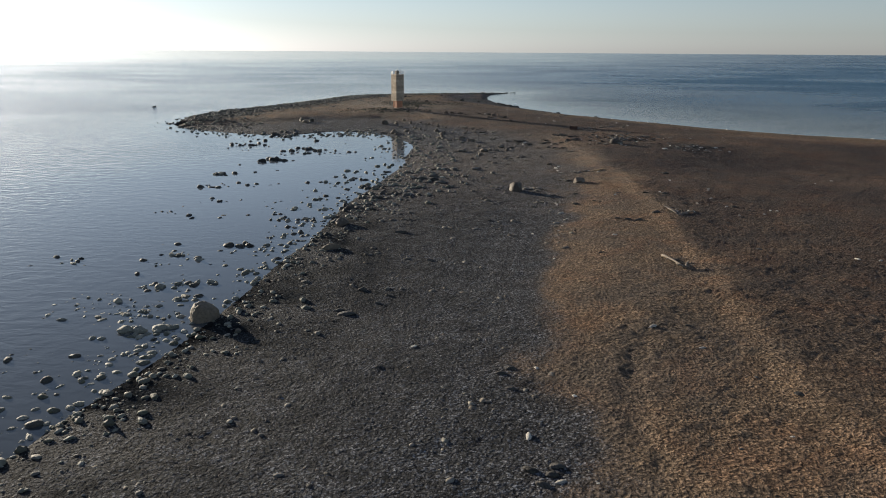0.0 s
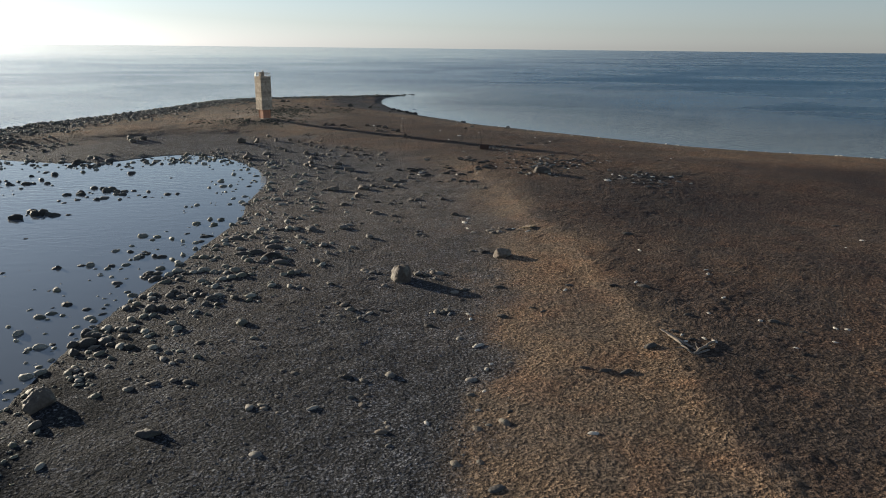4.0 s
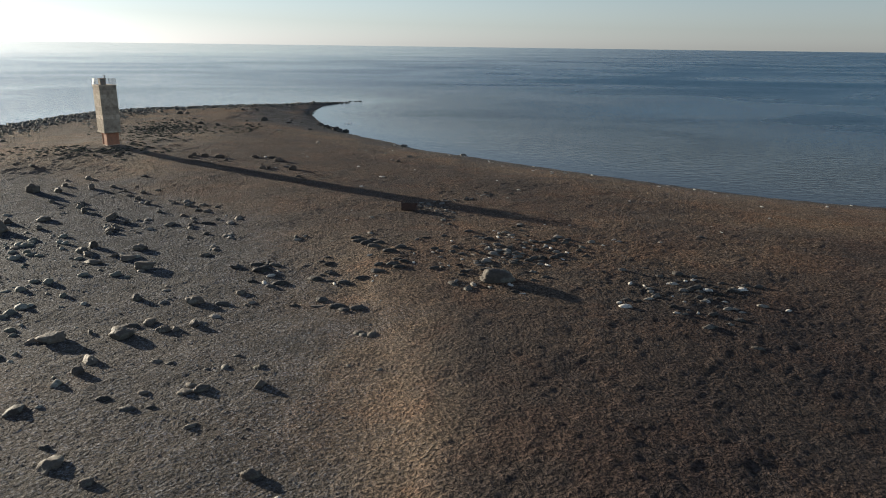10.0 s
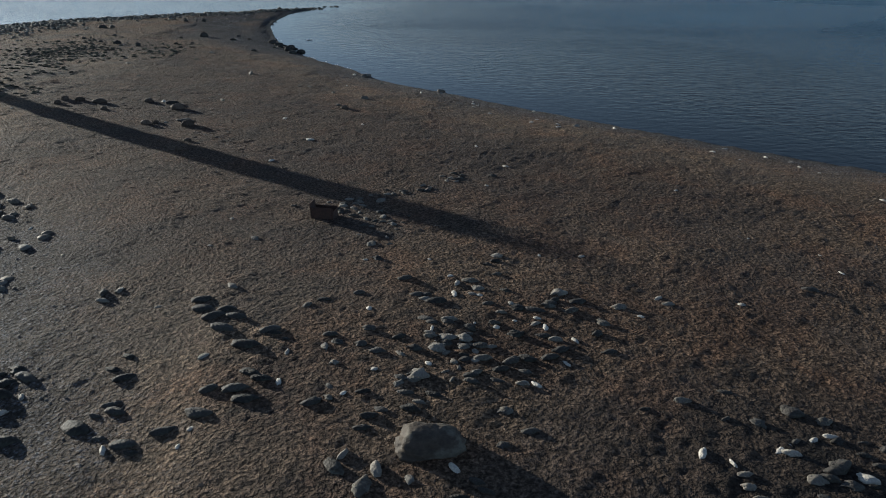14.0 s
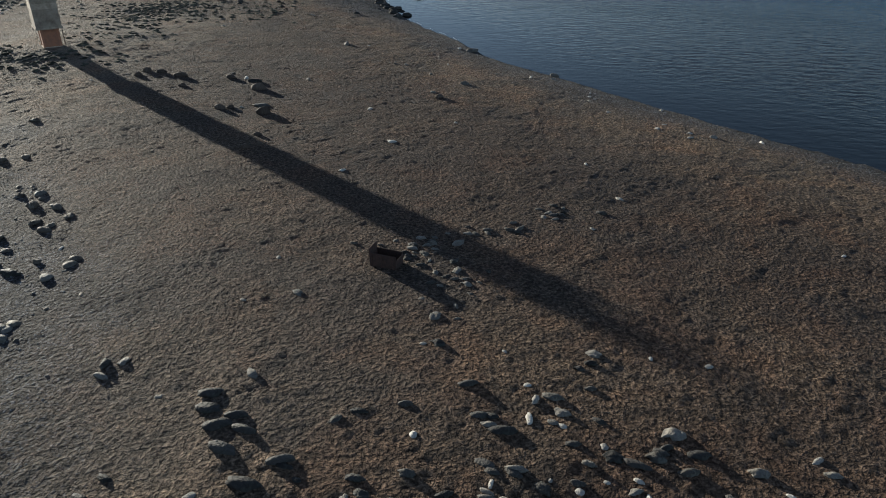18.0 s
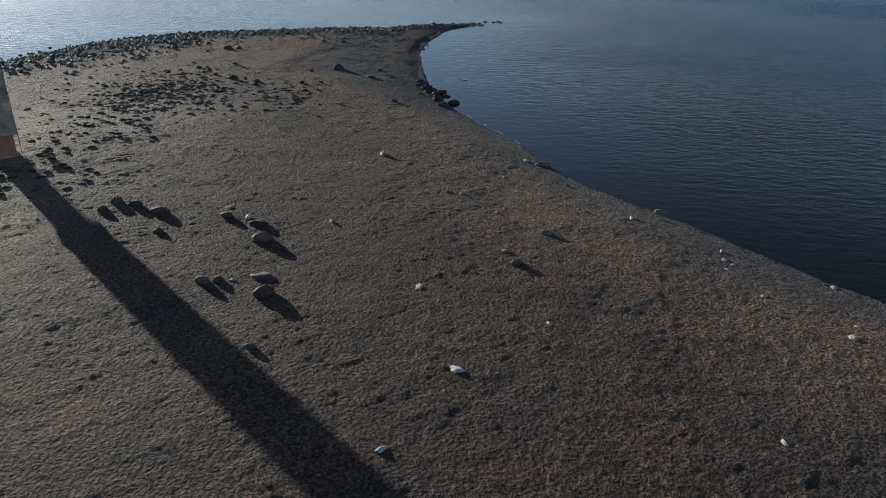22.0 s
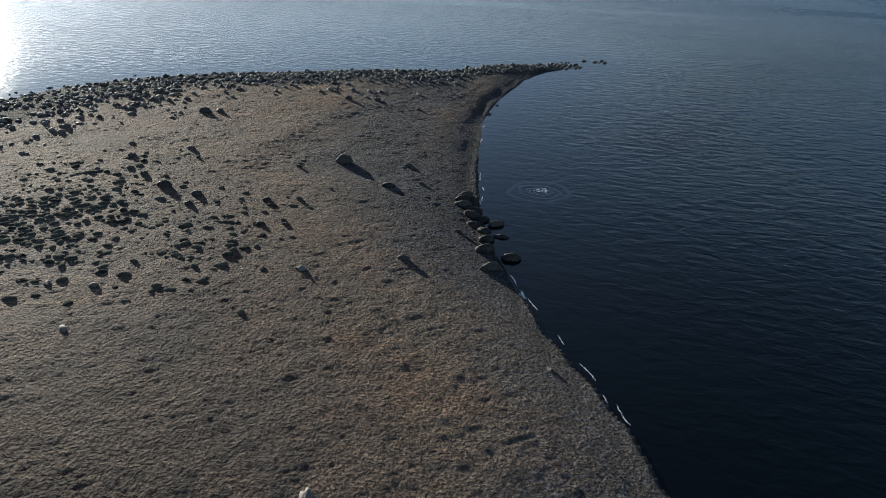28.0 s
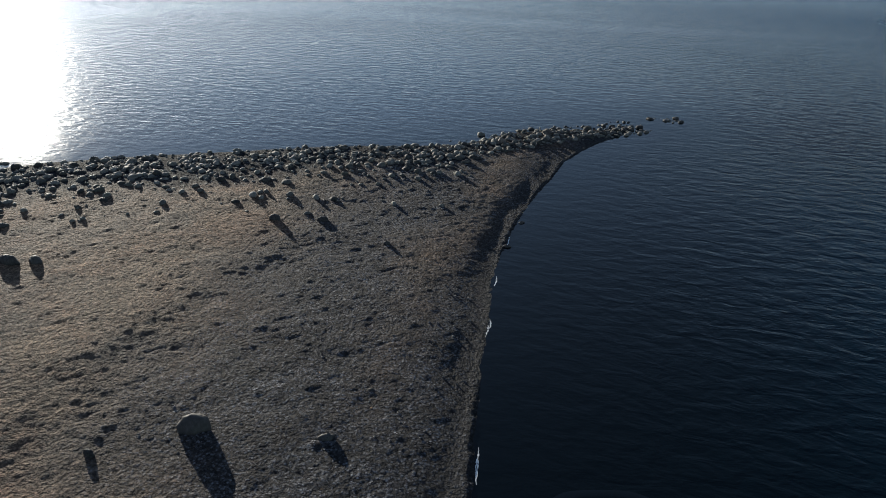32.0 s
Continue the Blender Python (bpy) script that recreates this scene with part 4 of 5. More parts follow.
SHELTER_GREY = [(46.0, -77.4, 0.60), (48.3, -77.7, 0.47), (48.5, -78.6, 0.53), (49.3, -77.4, 0.68), (48.0, -80.1, 0.57), (47.9, -79.4, 0.51), (45.4, -79.9, 0.75), (42.1, -80.1, 0.55),
                (42.2, -79.3, 0.50), (42.6, -77.4, 0.52), (42.3, -75.9, 0.67), (41.7, -71.4, 0.74), (44.7, -86.1, 0.59), (43.5, -85.3, 0.97), (41.9, -84.8, 1.08), (42.8, -86.1, 1.21),
                (42.3, -84.2, 0.77), (49.8, -82.7, 0.72), (49.7, -77.2, 0.55), (49.8, -77.9, 0.47), (48.4, -76.9, 0.48), (48.6, -79.2, 0.45)]
SHELTER_PALE = [(50.6, -69.5, 0.48), (50.8, -70.5, 0.78), (50.3, -71.7, 0.92), (48.1, -75.4, 0.56), (48.0, -76.6, 0.41), (47.2, -78.5, 0.52), (49.6, -78.7, 0.53), (51.7, -72.3, 0.53),
                (53.2, -73.6, 0.52), (52.8, -75.5, 0.36), (51.6, -75.9, 0.50), (50.5, -75.3, 0.36), (54.1, -75.5, 0.51), (54.2, -76.5, 0.78), (55.3, -78.0, 0.62), (52.2, -78.8, 0.47),
                (54.0, -79.9, 0.66), (51.9, -81.2, 0.76), (42.8, -80.0, 0.43), (44.5, -78.4, 0.45), (45.1, -72.5, 0.51), (39.9, -78.4, 0.57), (40.4, -76.0, 0.60), (46.6, -85.9, 0.71),
                (46.9, -88.0, 0.62), (46.1, -84.9, 0.50), (59.9, -68.5, 0.51), (57.2, -67.7, 0.42), (49.9, -66.8, 0.42), (45.8, -65.9, 0.42)]
WEST_DARK = [(35.9, -69.2, 1.05), (35.9, -70.2, 1.03), (36.6, -71.4, 1.08), (37.8, -71.8, 1.00), (37.3, -70.9, 0.87), (37.1, -72.9, 1.12), (38.4, -74.9, 1.21), (39.6, -73.7, 0.97),
             (36.7, -78.2, 0.74), (37.9, -78.5, 0.99), (38.6, -77.4, 0.96), (39.1, -78.0, 0.88), (38.4, -79.4, 1.03), (36.3, -79.8, 1.19), (34.8, -80.3, 1.05), (32.5, -73.7, 0.67),
             (31.8, -74.6, 0.79), (32.5, -75.5, 0.97), (32.2, -77.5, 0.80), (32.5, -78.1, 0.85), (31.6, -78.1, 0.61), (30.9, -78.7, 1.25), (33.2, -80.6, 0.98), (33.6, -81.2, 0.57)]
WEST_DARK_MORE = [(25.9, -73.2, 0.99), (27.0, -73.0, 0.86), (26.6, -74.1, 0.97), (27.6, -73.9, 1.05), (27.9, -78.7, 1.06), (28.8, -84.2, 0.71), (32.1, -85.7, 1.15), (32.5, -86.8, 0.82),
                  (33.6, -86.8, 1.12), (31.1, -83.8, 0.89), (25.5, -77.5, 0.83), (24.1, -73.2, 1.11), (32.1, -79.8, 0.58), (31.0, -23.8, 1.53), (25.4, -10.9, 0.78), (28.6, -14.5, 1.67),
                  (20.4, -55.8, 1.16)]
WEST_PALE = [(36.3, -75.3, 0.79), (36.1, -80.7, 0.47), (35.6, -81.6, 0.51), (32.4, -80.7, 0.74), (22.3, -52.8, 0.66), (27.8, -75.5, 0.63), (26.5, -78.1, 1.00), (27.1, -76.6, 0.92),
             (35.5, -86.3, 0.25), (58.0, -53.2, 0.53), (60.5, -41.4, 0.62), (61.3, -48.4, 0.80), (50.5, -30.0, 0.55)]
EAST_PALE = [(62.0, -74.8, 0.76), (59.9, -76.6, 0.51), (75.2, -74.4, 0.57), (66.4, -76.6, 0.53), (57.0, -87.3, 0.85), (57.9, -88.1, 0.61), (60.4, -87.8, 0.63), (62.2, -87.6, 0.64),
             (59.2, -92.1, 0.50), (58.9, -94.4, 0.56), (59.0, -90.7, 0.31), (61.0, -87.6, 0.34), (62.6, -92.6, 0.56), (66.0, -90.0, 0.50), (73.4, -57.6, 0.53), (72.8, -68.2, 0.36),
             (89.4, -63.0, 0.73), (85.6, -69.2, 0.65), (75.9, -71.7, 0.43)]
EAST_DARK = [(60.5, -83.7, 0.82), (61.4, -87.5, 0.69), (61.8, -89.4, 1.21), (60.5, -89.8, 0.65), (60.3, -90.6, 0.74), (61.0, -91.4, 0.93), (61.4, -92.0, 0.92), (63.0, -91.2, 0.95),
             (64.5, -90.7, 0.98), (64.9, -88.8, 0.80), (64.2, -88.2, 0.58), (65.0, -90.8, 0.81), (61.4, -93.4, 0.79), (63.2, -88.0, 0.58), (59.3, -85.5, 0.66), (71.6, -75.9, 1.09),
             (63.8, -89.6, 0.67), (62.6, -90.5, 0.59), (62.4, -91.9, 0.62), (63.6, -91.8, 0.63)]
PLATE_STONES = [(44.5, -54.2, 0.52), (45.2, -56.1, 0.61), (46.4, -56.2, 0.55), (46.6, -57.0, 0.48), (46.6, -54.9, 0.75), (48.0, -53.4, 0.45), (47.1, -53.9, 0.63), (48.1, -57.2, 0.76),
                (48.2, -58.4, 0.97), (46.9, -58.5, 0.63), (49.9, -53.6, 0.69), (52.1, -52.8, 0.44), (55.0, -51.2, 0.76), (55.5, -50.5, 0.64), (56.7, -49.8, 0.52), (46.6, -63.3, 1.02),
                (47.8, -62.4, 0.62), (47.8, -63.7, 0.55), (45.9, -61.6, 0.54), (48.6, -54.8, 1.23), (50.7, -53.5, 0.75), (53.0, -52.9, 0.93), (55.7, -51.6, 0.75), (33.4, -69.0, 0.60),
                (35.8, -61.1, 0.47), (38.8, -60.5, 0.82), (37.1, -56.1, 0.46), (30.0, -67.1, 0.98), (30.8, -66.1, 0.83), (29.9, -66.2, 0.94), (37.5, -68.0, 0.98)]
COVE_STONES = [(-4.9, -49.2, 1.44), (-1.8, -52.5, 1.99), (-2.3, -48.8, 1.24), (2.0, -52.8, 1.14), (1.4, -48.6, 1.59), (-1.6, -54.5, 0.96), (-4.1, -31.8, 2.62), (-0.9, -32.5, 1.51),
               (-0.9, -28.8, 1.21), (3.2, -31.6, 1.27), (1.5, -24.9, 1.25), (6.2, -31.9, 1.02), (8.2, -34.7, 0.87), (10.7, -36.2, 0.95), (12.6, -35.9, 1.05), (15.6, -43.8, 0.84),
               (9.1, -37.4, 0.84), (10.4, -39.6, 1.01), (12.2, -43.1, 0.96), (5.2, -45.5, 1.06), (6.4, -46.6, 1.13), (9.1, -48.8, 0.99), (9.0, -50.6, 1.48), (11.1, -52.1, 1.01),
               (10.0, -53.6, 1.16), (10.5, -54.9, 0.81), (10.1, -56.7, 1.02), (3.7, -40.1, 1.35), (4.2, -42.4, 1.21), (-0.2, -38.5, 0.86), (17.4, -45.7, 0.99)]
COVE_MORE = [(19.3, -46.2, 1.32), (18.8, -48.6, 1.02), (21.0, -48.1, 1.10), (20.1, -49.3, 0.92), (14.3, -47.9, 0.79), (17.2, -50.6, 0.83), (18.6, -52.5, 0.88), (16.2, -54.5, 1.81),
             (18.9, -54.5, 0.69), (-9.3, -43.6, 0.85), (-27.0, -28.5, 3.36), (-28.1, -25.0, 2.09), (-25.4, -25.1, 2.07), (24.4, -60.2, 0.47), (26.0, -59.1, 0.54), (20.5, -60.3, 0.82),
             (18.8, -61.1, 0.82), (21.5, -54.6, 0.60), (18.5, -56.0, 0.68), (9.9, -56.0, 1.20), (14.1, -63.9, 1.34), (8.6, -63.3, 2.12), (9.5, -62.0, 1.29), (14.6, -64.2, 1.00),
             (12.1, -65.7, 1.18), (9.6, -64.9, 1.36), (13.9, -66.2, 0.77), (-1.5, -25.0, 0.76), (9.8, -27.3, 1.06), (-8.5, -15.4, 1.00)]
TOWER_SIDE = [(26.9, -24.7, 1.16), (25.7, -13.0, 1.17), (29.6, -17.5, 1.58), (19.8, -12.3, 1.63), (17.3, -11.0, 1.22), (15.5, -10.5, 1.12), (27.9, -24.5, 0.80), (31.5, -26.4, 1.54),
              (32.0, -32.9, 0.84), (49.4, -21.2, 0.98), (46.1, -30.0, 0.46), (32.6, -35.6, 0.72), (31.5, -36.4, 0.85), (49.8, -32.7, 0.43), (42.3, -20.6, 0.46), (21.0, -16.3, 0.82),
              (15.0, -12.3, 0.88)]
TOWER_PALE = [(27.5, -13.0, 0.95), (28.9, -24.3, 0.62), (42.1, -25.1, 1.02), (44.3, -35.1, 0.98), (40.3, -41.7, 0.74), (67.1, -19.4, 0.62), (41.2, 5.0, 0.65), (10.4, -14.3, 0.65)]
SHORE_STONES = [(38.1, 5.3, 1.34), (50.8, 0.1, 0.65), (56.0, 6.3, 2.03), (65.1, -7.5, 1.39), (62.4, -4.3, 0.52), (52.7, -15.0, 1.17), (49.1, -10.7, 0.65), (44.9, -4.5, 0.52),
                (44.9, -5.7, 0.72), (46.2, -6.1, 0.72), (48.9, -19.0, 0.84), (34.7, -13.7, 0.86), (34.2, -9.7, 0.54), (21.9, 5.6, 0.63), (34.8, 2.3, 0.51), (31.0, 28.2, 0.98),
                (18.7, 16.9, 1.00), (57.3, -0.7, 0.64), (50.1, 19.2, 0.66), (57.4, -9.0, 0.67), (17.4, 22.6, 0.81), (14.1, 22.3, 0.92)]
# seals on the spit and at the water's edge, made from stone shapes
SPIT_SEALS = [(28.0, 54.6, 2.29), (34.1, 48.4, 1.46), (35.1, 55.3, 1.00), (37.4, 49.9, 0.75), (28.8, 45.7, 0.55), (23.7, 51.8, 0.88), (5.4, 69.5, 2.93), (7.3, 70.0, 1.41),
               (22.1, 81.5, 1.18), (10.5, 54.0, 1.13), (9.5, 53.3, 0.56), (12.8, 42.8, 1.70), (5.4, 50.3, 1.07), (26.6, 42.3, 0.81), (27.2, 36.2, 0.84), (9.4, 45.3, 0.90),
               (38.4, 32.1, 1.14), (32.9, 79.1, 0.63), (26.2, 82.4, 1.19), (25.1, 35.7, 0.90), (12.4, 51.5, 0.63), (17.1, 38.8, 1.06), (16.7, 41.4, 1.12), (23.7, 41.3, 0.95),
               (36.4, 59.9, 0.49)]
EDGE_SEALS = [(42.2, 48.7, 1.37), (42.0, 47.3, 1.73), (42.1, 46.0, 1.69), (43.3, 44.9, 1.72), (43.2, 43.7, 1.83), (44.2, 43.3, 1.31), (45.6, 42.3, 1.56), (43.5, 41.4, 1.26),
               (44.6, 40.3, 1.23), (46.2, 39.7, 1.34), (44.9, 38.5, 1.31), (44.9, 36.3, 1.93), (47.2, 35.4, 1.76), (45.5, 32.9, 1.71), (42.2, 39.3, 0.67), (42.8, 82.1, 0.64),
               (43.8, 87.5, 0.55)]

PALLET_DARK = [(29.6, -116.9, 1.10), (32.2, -117.9, 1.00), (30.6, -117.8, 0.60)]
PALLET_PALE = [(30.2, -116.8, 0.70), (25.5, -116.3, 0.75), (31.3, -118.8, 0.85), (25.7, -111.7, 1.00), (26.7, -109.6, 0.80), (25.3, -114.6, 0.70)]
SLOPE_GREY = [(4.1, -95.2, 1.64), (-1, -92.7, 1.34), (11.1, -110.4, 1.57), (13.6, -115.7, 1.09), (5.1, -103.6, 1.56), (11.4, -119, 0.87), (10.9, -120.3, 0.7),
              (8.6, -120.8, 0.77), (9.5, -120.7, 0.69), (10.1, -120.4, 0.7), (5.9, -113.6, 1.33), (3.2, -112.8, 1), (7.3, -123.5, 0.96), (7.6, -124.9, 0.86),
              (6.8, -123.4, 0.67), (12.4, -128.2, 0.73), (13, -128.5, 0.66), (11.9, -129.7, 0.7), (5.3, -126.4, 0.99), (16.3, -129.1, 0.65), (16.5, -129.6, 0.83),
              (17.1, -130.1, 0.76), (17.8, -131.3, 0.62), (8.2, -130.6, 0.7), (13, -132.1, 0.79), (8.4, -117.3, 1.65), (7.4, -110.5, 1.67), (4.6, -130.5, 0.85),
              (5.5, -130.7, 0.77), (1.9, -122.1, 0.93)]
SLOPE_DARK = [(3.2, -117, 2.45), (3, -120.5, 2.23), (3.8, -122.7, 1.9), (1.2, -118.5, 1.91), (0, -118.6, 1.84), (-1, -111.9, 1.88), (4, -109.7, 1.42),
              (5.9, -109.3, 1.23), (18.6, -98.7, 1.17), (19.9, -98.9, 0.87), (17, -96.9, 0.99), (15.1, -101.9, 0.98), (27.1, -79.3, 1.21), (26.4, -75, 2.37),
              (24.6, -92.9, 0.8), (13.4, -88.9, 0.89), (16.6, -85.1, 1.41), (23.2, -82.2, 1.45)]
HEAD_GREY = [(10.6, -67.6, 2.44), (13.6, -67.3, 1.58), (15.6, -70.7, 2.55), (16.3, -87, 2.73), (11.8, -86.7, 2.61), (10.4, -86.4, 1.41), (15.1, -91, 1.71),
             (14.6, -92.7, 1), (14, -85.8, 0.66), (19.2, -86.7, 1.18), (20, -86.7, 0.81), (21.3, -86.2, 1.27), (18, -84.9, 1.22), (19.3, -92.2, 0.82),
             (20.3, -92.7, 0.81), (22.6, -97.4, 1.19), (21.6, -97.5, 0.96), (16.3, -79.2, 1.13), (21, -81.2, 1.68), (24.5, -80, 1), (25.6, -107.3, 1.08),
             (15.7, -103.8, 1.68), (17.9, -105.8, 0.83), (26.1, -95.2, 0.85), (26.1, -97.8, 0.95), (22.3, -101.7, 0.88), (12.3, -97.1, 1.56)]
COMPANIES = (
    (SLOPE_GREY, WORN + BROKEN, STONE, "grey-brown weathered stone on grey shingle", "stones on the shingle slope", None),
    (HEAD_GREY, WORN + BROKEN, BROWN_STONE, "brown weathered boulder at the head of the shingle slope", "stones on the shingle slope", None),
    (SLOPE_DARK, LONG, DARK_STONE, "long dark smooth stone on grey shingle", "stones on the shingle slope", -8),
    (PALLET_DARK, LONG, DARK_STONE, "dark smooth stone beside the broken pallet", "stones by the pallet", -14),
    (PALLET_PALE, WORN + LONG, PALE_STONE, "pale worn stone near the broken pallet", "stones by the pallet", None),
    (BAY_BOULDERS, WORN + BROKEN, WEEDY_STONE, "grey boulder with its foot in shallow water", "stones along the bay", None),
    (LAGOON_STONES, WORN + BROKEN, DARK_STONE, "dark wet stone standing in the still lagoon", "stones in the lagoon", None),
    (SHINGLE_STONES, LONG + WORN, DARK_STONE, "dark rounded stone on grey shingle", "stones on the shingle", -8),
    (PALE_NEAR, LONG, PALE_STONE, "pale rounded stone on the open ground", "pale stones", None),
    (RIDGE_DARK, LONG, DARK_STONE, "long dark rounded stone on brown turf", "stones on the ridge", -12),
    (RIDGE_PALE, LONG, PALE_STONE, "pale rounded stone on brown turf", "pale stones", None),
    (SHELTER_DARK, LONG, DARK_STONE, "long dark seal in a crowd round the huge boulder", "stones round the boulder", -14),
    (SHELTER_GREY, LONG + WORN, STONE, "grey seal, shaped as a worn stone, in a crowd round the huge boulder", "stones round the boulder", None),
    (SHELTER_PALE, LONG, PALE_STONE, "pale worn stone in a crowd round the huge boulder", "pale stones", None),
    (WEST_DARK, LONG, DARK_STONE, "long dark stone on sloping brown turf", "stones on the slope", -14),
    (WEST_DARK_MORE, LONG + WORN, DARK_STONE, "dark stone where turf meets shingle", "stones on the slope", -14),
    (WEST_PALE, LONG, PALE_STONE, "pale worn stone on sloping turf", "pale stones", None),
    (EAST_PALE, LONG, PALE_STONE, "pale worn stone in the dark hollow", "pale stones", None),
    (EAST_DARK, LONG, DARK_STONE, "long dark stone in the hollow", "stones in the hollow", -14),
    (PLATE_STONES, LONG + WORN, STONE, "grey worn stone beside the rusted tank", "stones by the tank", None),
    (COVE_STONES, WORN + BROKEN + CRAGGED, BROWN_STONE, "grey-brown boulder on blue-grey shingle above the lagoon", "boulders above the lagoon", None),
    (COVE_MORE, WORN + BROKEN, BROWN_STONE, "grey-brown boulder at the foot of the turf", "boulders above the lagoon", None),
    (TOWER_SIDE, LONG, UMBER_STONE, "dark brown boulder on dry turf beside the tower's shadow", "boulders near the tower", 15),
    (TOWER_PALE, WORN, PALE_STONE, "pale worn stone on dry turf", "pale stones", None),
    (SHORE_STONES, WORN + LONG, STONE, "grey worn stone above the eastern shore", "stones above the shore", None),
    (SPIT_SEALS, LONG, DARK_STONE, "dark seal, shaped as a worn stone, on the shingle spit", "stones on the spit", 0),
    (EDGE_SEALS, LONG, DARK_STONE, "long wet dark seal at the water's edge", "stones at the water's edge", 8))


def size_name(length):
    return "boulder" if length > 0.95 else "stone" if length > 0.68 else "cobble"


SCALES = {"stones in the lagoon": 0.85, "boulders near the tower": 1.0, "stones along the bay": 0.62, "stones on the slope": 1.25, "stones round the boulder": 1.02, "stones at the water's edge": 1.15}
TALL = {"boulders near the tower": 1.55, "stones on the spit": 1.45, "stones at the water's edge": 1.25, "stones above the shore": 1.15, "boulders above the lagoon": 1.1}
tiny = {}
for places, stock, mat, label, group, heading in COMPANIES:
    for x, y, length in places:
        length = min(length * SCALES.get(group, 0.92), 1.8)
        if length < 0.5:
            tiny.setdefault(mat, []).append((x, y, length, 0.85))
        else:
            lay_stone(x, y, length, stock, mat, size_name(length), label, group, heading, TALL.get(group, 0.85))
for mat, places in tiny.items():
    joined_stones("small_stones", {PALE_STONE: "small pale stones", DARK_STONE: "small dark stones", STONE: "small grey stones", BROWN_STONE: "small brown stones", UMBER_STONE: "small dark brown stones", WEEDY_STONE: "small weedy stones"}[mat] + " scattered over shingle and turf", places, SMALL, mat, "stones")


# beds of stones that lie together in the shallows: x, y, how many, spread, size
BAY_BEDS = [(-27.3, -159.5, 8, 0.9, 0.90), (-27.8, -163.1, 10, 1.3, 0.80), (-26.8, -170.4, 14, 0.9, 0.80), (-23.6, -170.0, 12, 1.0, 0.80), (-23.4, -174.2, 4, 0.6, 1.20), (-30.0, -173.1, 16, 1.5, 0.70), (-31.4, -176.5, 12, 1.2, 0.75), (-29.4, -176.3, 12, 1.0, 0.50), (-25.4, -176.6, 40, 1.6, 0.60), (-24.6, -181.4, 12, 0.9, 0.90), (-26.9, -179.4, 3, 0.5, 0.90), (-38.2, -162.6, 5, 1.2, 0.70), (-22.0, -182.8, 16, 1.3, 0.40), (-24.1, -195.6, 12, 1.5, 0.60), (-27.0, -195.6, 12, 1.5, 0.60)]
LAGOON_BEDS = [(-37.6, -71.1, 12, 2.0, 0.90), (-21.1, -81.8, 26, 2.2, 0.90), (-25.8, -94.2, 10, 1.2, 1.10), (-33.5, -109.4, 8, 1.2, 0.80), (-32.3, -121.0, 8, 1.2, 0.70), (-15.3, -144.7, 14, 1.0, 0.50), (-17.7, -143.9, 8, 1.0, 0.45), (-34.2, -140.3, 5, 0.9, 0.60), (-9.9, -115.6, 8, 1.2, 0.70), (-7.8, -123.7, 16, 1.6, 0.80), (-6.2, -130.9, 30, 2.2, 0.80), (-10.0, -139.3, 16, 1.6, 0.80), (-14.0, -153.3, 18, 1.6, 0.55), (-21.5, -156.5, 6, 0.7, 0.80), (-16.0, -53.4, 20, 4.0, 0.80), (-30.3, -52.9, 20, 4.5, 0.90)]
beds = random.Random(8)
for x, y, count, spread, size in BAY_BEDS:
    for k in range(count):
        length = size * beds.choice((0.5, 0.6, 0.75, 0.9, 1.1, 1.35))
        lay_stone(x + beds.gauss(0, spread * 1.2), y + beds.gauss(0, spread * 0.8), length, WORN + BROKEN, WEEDY_STONE, size_name(length), "grey-green stone in a bed in the shallow bay", "stones along the bay")
lagoon = [(x + beds.gauss(0, spread * 1.2), y + beds.gauss(0, spread * 0.8), size * beds.choice((0.6, 0.8, 1.0, 1.2, 1.4, 1.7)), beds.uniform(0.9, 1.4))
          for x, y, count, spread, size in LAGOON_BEDS for k in range(count)]
joined_stones("lagoon_stones", "dark wet stones lying in beds in the still lagoon", lagoon, SMALL, DARK_STONE, "stones")


# the two crowds hold many more, half hidden among one another
crowd = random.Random(21)
# the boulder's crowd are seals, made from stone shapes
for cx, cy, sx, sy, count, label, group in ((51.5, -75, 4.2, 3.6, 64, "grey seal, shaped as a stone, in a crowd round the huge boulder", "stones round the boulder"),
                                            (46.1, -55.9, 1.5, 1.5, 18, "grey stone beside the rusted tank", "stones by the tank"),
                                            (48.3, -60.2, 1.0, 1.2, 10, "grey stone beside the rusted tank", "stones by the tank"),
                                            (50.7, -53.0, 1.6, 0.5, 7, "grey stone in a row on dry turf", "stones by the tank"),
                                            (55.9, -50.1, 1.6, 0.5, 6, "grey stone in a row on dry turf", "stones by the tank"),
                                            (60.6, -91.3, 3.2, 3.0, 44, "grey stone in the dark hollow", "stones in the hollow")):
    for _ in range(count):
        length = crowd.uniform(0.6, 1.05) * (0.75 if "tank" in group else 1.0)
        # in the hollow, pale material paints some stones as brightly sunlit
        lay_stone(crowd.gauss(cx, sx), crowd.gauss(cy, sy), length, LONG + LONG + WORN, crowd.choice((DARK_STONE, DARK_STONE, STONE, STONE, PALE_STONE) if "hollow" in group else (DARK_STONE, DARK_STONE, DARK_STONE, STONE, STONE)), size_name(length), label, group, -14)


